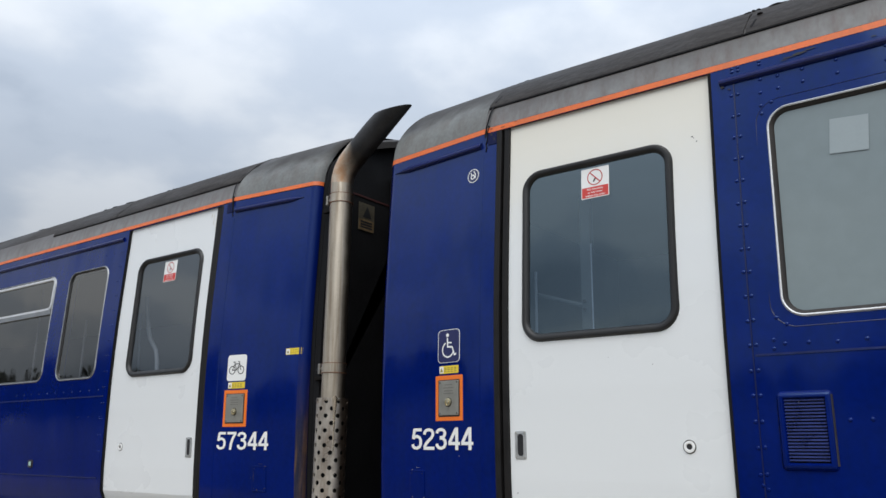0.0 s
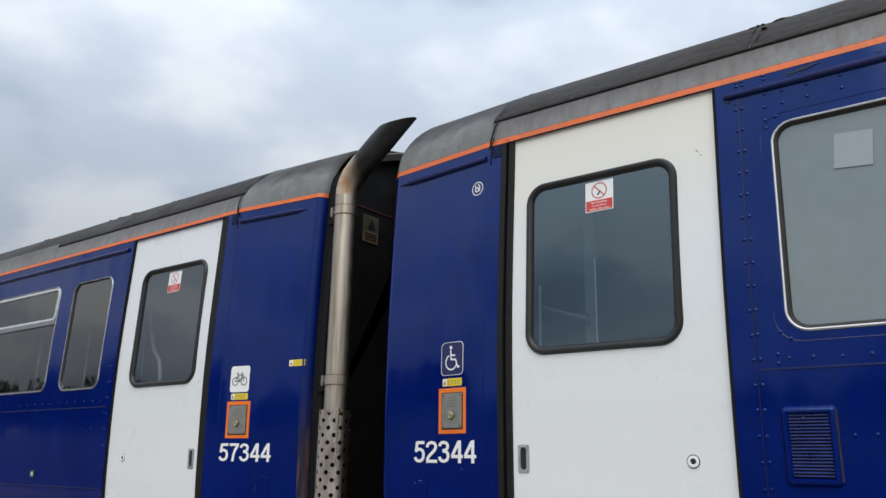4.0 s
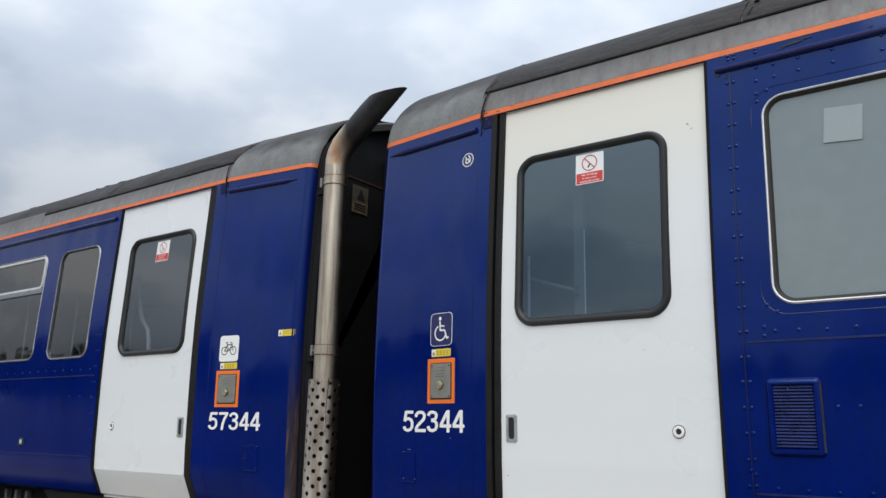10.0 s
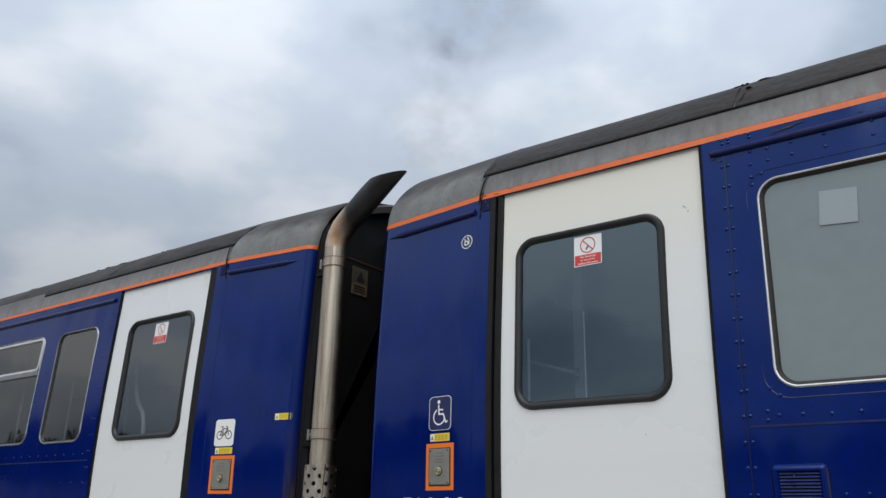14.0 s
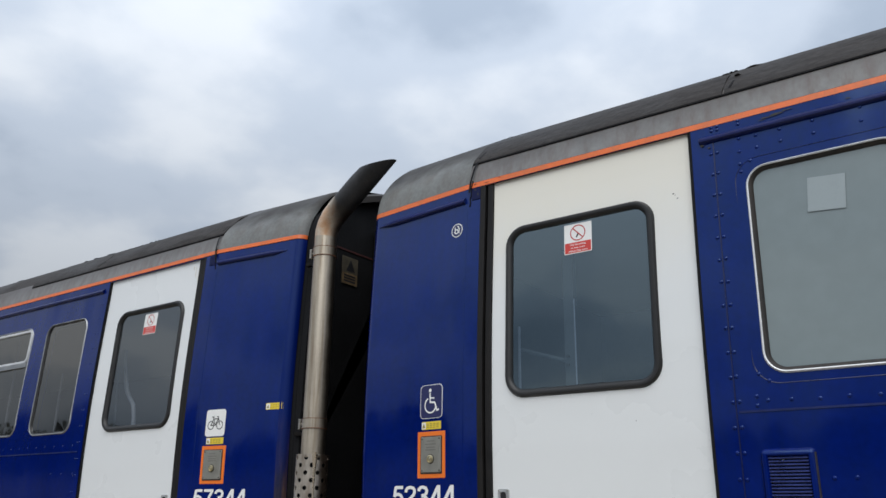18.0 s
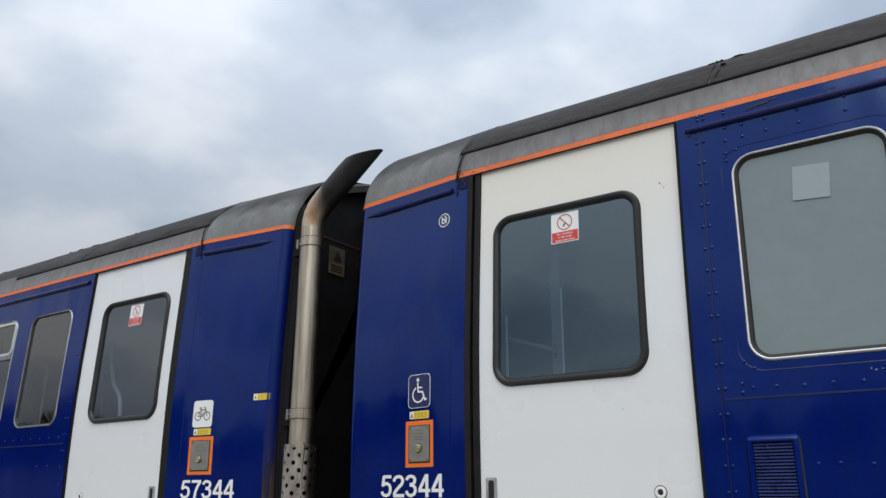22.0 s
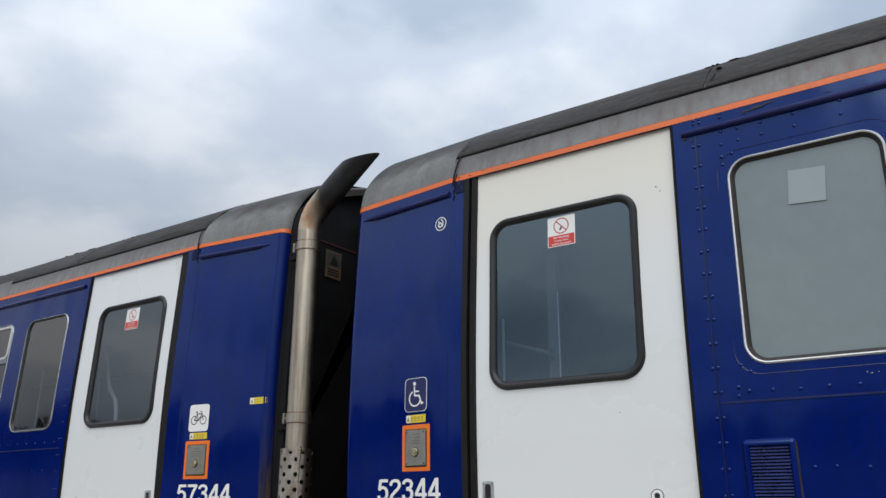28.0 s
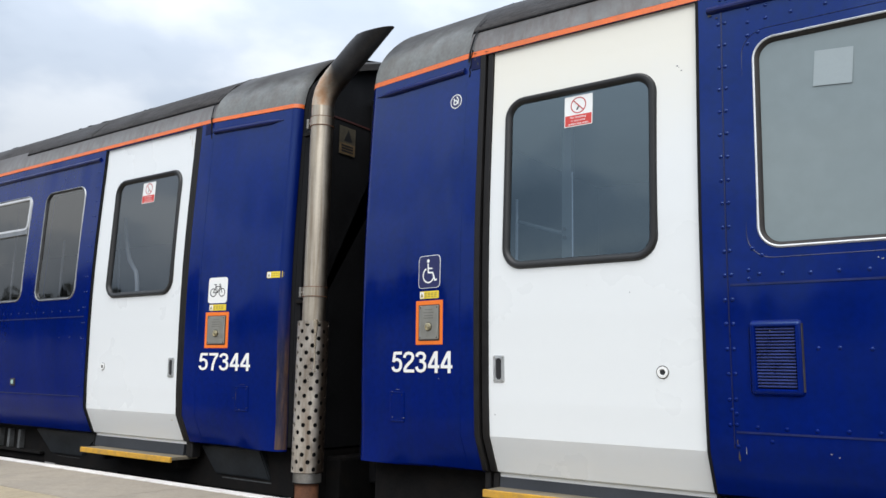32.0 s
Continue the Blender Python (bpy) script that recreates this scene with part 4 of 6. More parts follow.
        for y, z in [(0.339, 2.519), (0.42, 2.575), (0.499, 2.628), (0.62, 2.670), (0.739, 2.711), (0.92, 2.747), (1.089, 2.781), (1.35, 2.802), (1.61, 2.781), (1.961, 2.711), (2.2, 2.628)]:
            q = min(1.0, max(0.0, (min(y, 2.7 - y) - 0.30) / 0.45))
            bow = 0.115 * math.sin(q * math.pi / 2)
            rows.append([bm.verts.new((side.x(side.end + 0.03 - d * (bow + 0.03)), y, z - e)) for d, e in ((0, 0.006), (0.2, 0.0), (0.8, 0.004), (1.0, 0.022), (0.97, 0.065))])
        for a, b in zip(rows, rows[1:]):
            for k in range(4):
                bm.faces.new((a[k], a[k + 1], b[k + 1], b[k]))
        part("roof_hood", bm, DOME, car, "bowed grey end of the roof", True)
    for name, strip_us in (("rain_strip", linspace(-0.83 if not mirrored else -0.755, TAPER_AT - 0.02, 0.05)), ("rain_strip", [1.062 + d if not mirrored else 1.13 + d for d in (0, 0.03, 0.06, 0.11)] + linspace(1.5, 4, 0.5) + linspace(4.5, FAR, 1.6))):
        bm = bmesh.new()
        rows = []
        for u in strip_us:
            thin = min(1.0, 0.15 + 8 * (u - strip_us[0])) if u < 0 else 1.0
            rows.append([bm.verts.new(side.at(u, 2.158 + 0.018 * thin * q, o * thin)) for q, o in ((-1.0, 0.0), (-0.85, 0.010), (-0.45, 0.018), (0.0, 0.019), (0.5, 0.012), (1.0, 0.0))])
        for a, b in zip(rows, rows[1:]):
            for k in range(5):
                bm.faces.new((a[k], a[k + 1], b[k + 1], b[k]))
        bm.faces.new(rows[0])
        bm.faces.new(rows[-1])
        part(name, bm, STRIP, car, "dark blue overhanging rain strip", True)
    # Black bead under the lip: seal and painted shadow line in one.
    bm = bmesh.new()
    rows = []
    for u in linspace(-0.155, 2.31 if mirrored else 9.0, 0.45):
        rows.append([bm.verts.new((side.x(u), y + taper_y(u, side.end), z)) for y, z in ((0.069, 2.364), (0.062, 2.369), (0.068, 2.377), (0.08, 2.378))])
    for a, b in zip(rows, rows[1:]):
        for k in range(3):
            bm.faces.new((a[k], a[k + 1], b[k + 1], b[k]))
    part("lip_shadow_seal", bm, BLACK, car, "black seal under the roof sheet, doubling as its shadow line")
    # door posts and seals
    if mirrored:
        posts = ((-0.044, -0.024, 0.004), (-0.024, -0.012, -0.024), (-0.012, 0.034, -0.007), (1.065, 1.078, -0.004))
    else:
        posts = ((-0.087, -0.056, 0.004), (-0.056, -0.046, -0.026), (-0.046, -0.014, -0.006), (1.010, 1.024, 0.003))
    for u0, u1, o1 in posts:
        bm = bmesh.new()
        w = min(0.004, (u1 - u0) / 4)
        upright(bm, side, ((u0, -0.06), (u0, o1 - w), (u0 + w, o1), (u1 - w, o1), (u1, o1 - w), (u1, -0.06)), 0.075, 2.218)
        part("door_seal", bm, BLACK if u1 > 1.0 or o1 < -0.02 else SEAL, car, "black upright door seal", True)
    bm = bmesh.new()
    box(bm, side.x(h0), side.x(h1), 0.060, 0.10, 2.200, 2.240)
    part("door_head", bm, HEAD, car, "dark maroon rail over the door")
    if mirrored:
        door_leaf(side, car, (0.138, 0.892, 1.110, 1.958), 0.036, 1.064, 0.104, 0.634, 0.880, 0.634)
    else:
        door_leaf(side, car, (0.066, 0.828, 1.116, 1.954), -0.012, 1.009, 0.044, 0.651, 0.835, 0.645)
    bm = bmesh.new()
    rows = [[bm.verts.new((side.x(u), y, z)) for y, z in ((0.128, 0.149), (0.122, 0.08), (0.19, 0.08), (0.19, 0.149))] for u in ((0.060, 1.085) if mirrored else (-0.01, 1.03))]
    for k in range(4):
        bm.faces.new((rows[0][k], rows[0][(k + 1) % 4], rows[1][(k + 1) % 4], rows[1][k]))
    for r in rows:
        bm.faces.new(r)
    part("door_sill", bm, SILL, car, "dark grey sill under the door")
    # step board
    s0, s1, drop = (0.010, 1.022, -0.024) if mirrored else (-0.02, 0.99, 0.0)
    bm = bmesh.new()
    box(bm, side.x(s0), side.x(s1), 0.004, 0.20, 0.082 + drop, 0.102 + drop, 0.004)
    st = part("step_board", bm, STEP, car, "worn metal step board under the door")
    bm = bmesh.new()
    box(bm, side.x(s0), side.x(s1), -0.012, 0.006, 0.070 + drop, 0.104 + drop, 0.004)
    part("yellow_edge", bm, YELLOW, st, "worn yellow step edge")
    for u in (0.10, 0.90):
        bm = bmesh.new()
        box(bm, side.x(u - 0.02), side.x(u + 0.02), 0.10, 0.34, 0.0, 0.081 + drop)
        part("bracket", bm, UNDER, st)
    bm = bmesh.new()
    u = -0.168
    upright(bm, side, ((u - 0.003, 0), (u - 0.002, 0.0016), (u + 0.002, 0.0016), (u + 0.003, 0)), 0.20, 2.10, False)
    part("end_panel_seam", bm, BLUE, car)
    bm = bmesh.new()
    side.plate(bm, (-0.140, -0.086, 2.150, 2.217), 0.004, 0.004)
    part("joint_plate", bm, BLUE_DARK, car, "small metal plate beside the door post")
    bm = bmesh.new()
    for k in range(7):
        a, b = [-0.152 + 0.004 * math.sin(2.3 * q) + 0.002 * q for q in (k, k + 1)]
        za, zb = [2.118 + 0.0206 * q for q in (k, k + 1)]
        v = [bm.verts.new(side.at(u, z, o)) for u, z, o in ((a - 0.004, za, 0.0), (a, za, 0.006), (a + 0.0045, za, 0.0), (b - 0.004, zb, 0.0), (b, zb, 0.006), (b + 0.0045, zb, 0.0))]
        bm.faces.new((v[0], v[1], v[4], v[3]))
        bm.faces.new((v[1], v[2], v[5], v[4]))
    part("joint_sealant", bm, BLACK, car, "black sealant run down from the roof joint")
    if mirrored:
        bm = bmesh.new()
        side.grid(bm, side.end_us[:6] + [side.end + 0.043], [0.175] + FLANK_ZS[2:], 0.0015)
        part("corner_edge", bm, CORNER, car, "body corner browned by exhaust heat", True)
    # signs and panels on the end panel
    control_panel(side, car)
    small_hatch(side, car, (-0.642, -0.538, 0.378, 0.531) if not mirrored else (-0.607, -0.498, 0.383, 0.533))
    if mirrored:
        bicycle_sign(side, car)
        fleet_number("57344", side, -0.406, 0.620, 0.419, 0.106, car)
    else:
        wheelchair_sign(side, car)
        fleet_number("52344", side, -0.420, 0.627, 0.416, 0.106, car)
    # passenger windows
    if mirrored:
        window(side, car, win, 0.085, GLASS_BROWN, "narrow tinted window in a bright metal frame", deep=0.007)
        window(side, car, big, 0.085, GLASS_BROWN, "tinted window with a hinged upper light in a bright metal frame", bar=1.696, deep=0.007)
    else:
        window(side, car, win, 0.085, FROST, "frosted grey window in a bright metal frame", deep=0.014)
    rivets(side, car)
    seams_and_fittings(side, car, mirrored)
    underframe(side, car)
    return side, car


def rivets(side, car):
    bm = bmesh.new()
    rnd = random.Random(7)
    if side.mirrored:                      # fainter heads under thick paint on the older car
        for u in (1.118, 1.146):
            for k in range(15):
                dome(bm, side, u + rnd.uniform(-0.003, 0.003), 0.0062, 2.06 - 0.112 * k, 0.0)
        for k in range(11):
            dome(bm, side, 1.20 + 0.122 * k, 0.0068, 1.032, 0.0)
        for u, z in ((1.154, 0.839), (1.30, 0.84), (1.44, 0.84), (1.24, 2.06), (1.36, 2.065), (1.48, 2.065), (1.60, 2.065)):
            dome(bm, side, u, 0.0062, z, 0.0)
        tagged(part("rivets", bm, BLUE, car, "rows of small painted rivets", True), kind="stuff")
        return
    for u in (1.107, 1.132):
        z = 2.089
        while z > 0.40:
            dome(bm, side, u + rnd.uniform(-0.002, 0.002), 0.0092, z + rnd.uniform(-0.002, 0.002), 0.0)
            z -= 0.0965
        for z in (2.212, 2.196):
            dome(bm, side, u + 0.008, 0.0090, z, 0.0)
    for u, z in ((1.229, 2.213), (1.229, 2.198), (1.228, 2.129), (1.225, 2.069), (1.222, 2.011), (1.224, 1.975), (1.265, 2.017), (1.297, 2.126), (1.296, 2.071), (1.393, 2.128),
                 (1.392, 2.074), (1.52, 2.130), (1.52, 2.074), (1.696, 2.137), (1.694, 2.078), (1.217, 1.127), (1.253, 1.099), (1.200, 1.043), (1.199, 1.009), (1.240, 1.026),
                 (1.325, 1.025), (1.424, 1.021), (1.522, 1.024), (1.623, 1.022), (1.725, 1.022), (1.437, 0.740), (1.510, 0.741), (1.615, 0.736), (1.72, 0.738),
                 (1.208, 0.443), (1.313, 0.441), (1.417, 0.440), (1.523, 0.443), (1.625, 0.442), (1.73, 0.442), (1.115, 0.505), (1.132, 0.491), (1.132, 0.368), (1.258, 0.392)):
        dome(bm, side, u, 0.0090, z, 0.0)
    for u in (1.880, 1.905):
        for k in range(18):
            dome(bm, side, u, 0.0090, 2.10 - 0.0962 * k, 0.0)
    tagged(part("rivets", bm, BLUE, car, "rows of small painted rivets", True), kind="stuff")


def seams_and_fittings(side, car, mirrored):
    bm = bmesh.new()
    side.block(bm, [1.128, 4.0, FAR], 0.984, 0.992, 0.0, 0.003)
    side.block(bm, [1.128, 4.0, FAR], 0.418, 0.425, 0.0, 0.003)
    part("lap_seam", bm, LAP, car, "thin worn lap joint along the side, its highlight painted in")
    bm = bmesh.new()
    for u in () if mirrored else (1.119, 1.892):
        upright(bm, side, ((u - 0.0022, 0), (u - 0.0022, 0.0025), (u + 0.0022, 0.0025), (u + 0.0022, 0)), 0.36, 2.146)
    if not mirrored:
        side.loops(bm, (1.196, 1.872, 1.085, 2.030), 0.10, [(0, 0.0), (0.0015, 0.0014), (0.004, 0.0)], 8)
        part("panel_seam", bm, SEAM, car)
    if not mirrored:
        bm = bmesh.new()
        rect = (1.191, 1.387, 0.560, 0.848)
        side.loops(bm, rect, 0.020, [(0, 0.0), (0.003, 0.007), (0.009, 0.014), (0.017, 0.0185), (0.023, 0.018), (0.027, 0.012), (0.029, 0.001)], 5)
        v = part("air_vent", bm, BLUE, car, "blue louvred air vent", True)
        # Black back plate: the shade between the slats is painted on it.
        bm = bmesh.new()
        side.loops(bm, rect, 0.020, [(0.027, 0.001)], 5, True)
        part("vent_back", bm, BLACK, v)
        bm = bmesh.new()
        upright(bm, side, ((1.3825, 0.0108), (1.3851, 0.0080), (1.3876, 0.0006)), 0.578, 0.832, False)
        part("worn_rim", bm, WORN, v, "paint worn grey along the rim")
        bm = bmesh.new()
        upright(bm, side, ((1.1904, 0.0006), (1.1929, 0.0080)), 0.572, 0.820, False)
        part("worn_rim", bm, WORN, v, "paint worn grey along the rim")
        for k in range(19):
            z = 0.596 + 0.0120 * k
            bm = bmesh.new()
            rows = [[bm.verts.new(side.at(u, z + dz, o)) for dz, o in ((0.003, 0.001), (-0.0015, 0.0110), (0.0012, 0.0125), (0.006, 0.003))] for u in (1.219, 1.358)]
            for q in range(4):
                bm.faces.new((rows[0][q], rows[0][(q + 1) % 4], rows[1][(q + 1) % 4], rows[1][q]))
            part("slat", bm, VENT_SLAT, v)
        bm = bmesh.new()
        flat_shape(bm, side, 1.535, 1.814, [(0.069 * a * math.cos(0.08) + 0.072 * b * math.sin(0.08), 0.072 * b * math.cos(0.08) - 0.069 * a * math.sin(0.08)) for a, b in ((-1, -1), (1, -1), (1, 1), (-1, 1))], -0.0138)
        part("paper_notice", bm, PAPER, car, "pale square notice behind the frosted glass")
        bm = bmesh.new()
        flat_shape(bm, side, -0.233, 2.005, ring_pts(0.038, 24), 0.001)
        d = part("round_badge", bm, WHITE_FILM, car, "small round badge with a white rim")
        bm = bmesh.new()
        flat_shape(bm, side, -0.233, 2.005, ring_pts(0.033, 24), 0.0016)
        part("field", bm, NAVY_FILM, d)
        bm = bmesh.new()
        print_line(bm, side, -0.236, 1.999, ring_pts(0.011, 14), 0.0065, 0.002, True)
        print_line(bm, side, -0.233, 2.005, [(-0.014, 0.018), (-0.011, 0.004)], 0.006, 0.0023)
        print_line(bm, side, -0.233, 2.005, [(0.004, 0.024), (0.016, 0.006), (0.014, -0.016)], 0.006, 0.0023)
        part("symbol", bm, WHITE_FILM, d)
    else:
        bm = bmesh.new()
        side.grid(bm, linspace(-0.840, -0.718, 0.008), [1.171, 1.209], 0.0012)
        y = part("warning_strip", bm, YELLOW_FILM, car, "yellow warning strip near the body corner")
        bm = bmesh.new()
        side.plate(bm, (-0.748, -0.720, 1.174, 1.206), 0.0004, 0.002, 0.001)
        part("white_field", bm, WHITE_FILM, y)
        bm = bmesh.new()
        flat_shape(bm, side, -0.734, 1.190, [(-0.009, -0.010), (0.009, -0.010), (0, 0.010)], 0.0018)
        for k in range(4):
            for z in (1.197, 1.184):
                side.plate(bm, (-0.764 - 0.018 * k, -0.751 - 0.018 * k, z - 0.002, z + 0.002), 0.0002, 0.001, 0.0011)
        tagged(part("small_print", bm, OLIVE_PRINT, y), kind="stuff")
        bm = bmesh.new()
        side.loops(bm, (2.035, 2.095, 0.476, 0.534), 0.01, [(0, 0), (0.002, 0.012), (0.010, 0.012), (0.012, 0.006)], 4)
        lamp = part("side_lamp", bm, WORN, car, "small square side lamp with a greenish lens")
        bm = bmesh.new()
        side.loops(bm, (2.046, 2.084, 0.487, 0.523), 0.006, [(0, 0.006), (0.004, 0.012)], 4, True)
        part("lens", bm, LENS, lamp)


def underframe(side, car):
    bm = bmesh.new()
    box(bm, side.x(END + 0.05), side.x(FAR), 0.22, 0.32, -0.10, 0.17)
    part("sole_bar", bm, UNDER, car, "dark grimy underframe beam")
    bm = bmesh.new()
    box(bm, side.x(END + 0.05), side.x(FAR), 2.38, 2.48, -0.10, 0.17)
    part("sole_bar", bm, UNDER, car, "dark grimy underframe beam")
    bm = bmesh.new()
    box(bm, side.x(END + 0.05), side.x(FAR), 0.32, 2.38, 0.05, 0.12)
    part("floor_pan", bm, UNDER, car, "dark steel floor pan")
    # Reaches down to the track and closes the view under the gap.
    bm = bmesh.new()
    box(bm, side.x(END + 0.02), side.x(END + 0.10), 0.24, 2.46, -0.95, 0.16, 0.02)
    part("headstock", bm, UNDER, car, "dark cross beam at the end of the frame")
    cases = ((2.75, 3.60, 0.15, -0.30, 0.10), (4.2, 6.0, 0.18, -0.45, 0.10)) if side.mirrored else ((-0.62, -0.24, 0.34, -0.12, 0.14), (1.12, 1.62, 0.30, -0.16, 0.13), (2.30, 3.60, 0.15, -0.30, 0.10), (4.2, 6.0, 0.18, -0.45, 0.10))
    for u0, u1, y0, z0, z1 in cases:
        bm = bmesh.new()
        box(bm, side.x(u0), side.x(u1), y0, y0 + 0.55, z0, z1, 0.015)
        part("equipment_case", bm, UNDER, car)
    if side.mirrored:
        # skirts that narrow downwards on both sides of the door, with a paler box below each
        for name, top, low, z0, z1, material in (("skirt_panel", (1.985, 1.10), (1.79, 1.36), -0.028, 0.150, FAIRING), ("skirt_panel", (-0.04, -0.60), (-0.16, -0.66), -0.022, 0.150, FAIRING),
                                                  ("equipment_box", (1.72, 1.385), (1.66, 1.46), -0.10, -0.034, CASE), ("equipment_box", (-0.20, -0.67), (-0.27, -0.70), -0.13, -0.028, CASE)):
            bm = bmesh.new()
            y0 = 0.175 if name == "skirt_panel" else 0.215
            a = [bm.verts.new((side.x(u), y, z1)) for u, y in ((top[0], y0), (top[1], y0), (top[1], 0.60), (top[0], 0.60))]
            b = [bm.verts.new((side.x(u), y, z0)) for u, y in ((low[0], y0 + 0.035), (low[1], y0 + 0.035), (low[1], 0.60), (low[0], 0.60))]
            for k in range(4):
                bm.faces.new((a[k], a[(k + 1) % 4], b[(k + 1) % 4], b[k]))
            bm.faces.new(a)
            bm.faces.new(b)
            bmesh.ops.bevel(bm, geom=bm.edges[:], offset=0.008, segments=2, affect="EDGES")
            part(name, bm, material, car, "dark grey skirt under the body side" if material is FAIRING else "dusty grey box under the skirt")
        for u in (2.22, 2.385, 2.545):
            bm = bmesh.new()
            box(bm, side.x(u), side.x(u + 0.035), 0.18, 0.30, -0.02, 0.125, 0.005)
            part("rib", bm, CASE, car, "dusty upright rib of the underframe")
        bm = bmesh.new()
        box(bm, side.x(1.90), side.x(2.72), 0.18, 0.24, -0.045, -0.024, 0.005)
        part("lower_rail", bm, UNDER, car, "thin rail under the ribs")
    # wheels on their axles
    for u in (1.9, 4.5, 16.5, 19.1):
        bm = bmesh.new()
        tube(bm, [(side.x(u), 0.55, -0.52), (side.x(u), 0.60, -0.52), (side.x(u), 0.60, -0.52), (side.x(u), 0.69, -0.52)], [0.38, 0.38, 0.42, 0.42], 32)
        tube(bm, [(side.x(u), 2.15, -0.52), (side.x(u), 2.10, -0.52), (side.x(u), 2.10, -0.52), (side.x(u), 2.01, -0.52)], [0.38, 0.38, 0.42, 0.42], 32)
        tube(bm, [(side.x(u), 0.69, -0.52), (side.x(u), 2.01, -0.52)], 0.07, 16)
        part("wheelset", bm, RAIL, car, smooth=True)
    for u in (3.2, 17.8):
        bm = bmesh.new()
        for y in (0.42, 2.22):
            box(bm, side.x(u - 1.8), side.x(u + 1.8), y, y + 0.10, -0.55, -0.35, 0.02)
        box(bm, side.x(u - 0.2), side.x(u + 0.2), 0.52, 2.22, -0.52, -0.35)
        part("bogie_frame", bm, UNDER, car)


# ---------------------------------------------------------------- exhaust
def perforated(bm, cx, cy, z0, z1, r, cols, rows):
    """A tube with a staggered pattern of round holes."""
    dz = (z1 - z0) / rows
    for j in range(rows):
        for i in range(cols):
            a0 = 2 * math.pi * (i + 0.5 * (j % 2)) / cols
            a1 = a0 + 2 * math.pi / cols
            zc, ac = z0 + dz * (j + 0.5), (a0 + a1) / 2

            def place(a, z, q=r):
                return Vector((cx + q * math.cos(a), cy + q * math.sin(a), z))

            h, w = dz / 2, (a1 - a0) / 2
            outer = [(ac + w * p, zc + h * q) for p, q in ((1, 0), (1, 0.5), (1, 1), (0.5, 1), (0, 1), (-0.5, 1), (-1, 1), (-1, 0.5), (-1, 0), (-1, -0.5), (-1, -1), (-0.5, -1), (0, -1), (0.5, -1), (1, -1), (1, -0.5))]
            hole = [(ac + 0.0125 / r * math.cos(t), zc + 0.0125 * math.sin(t)) for t in (math.pi * k / 8 for k in range(16))]
            vo = [bm.verts.new(place(*p)) for p in outer]
            vh = [bm.verts.new(place(*p)) for p in hole]
            vi = [bm.verts.new(place(*p, r - 0.004)) for p in hole]
            for k in range(16):
                m = (k + 1) % 16
                bm.faces.new((vo[k], vo[m], vh[m], vh[k]))
                bm.faces.new((vh[k], vh[m], vi[m], vi[k]))


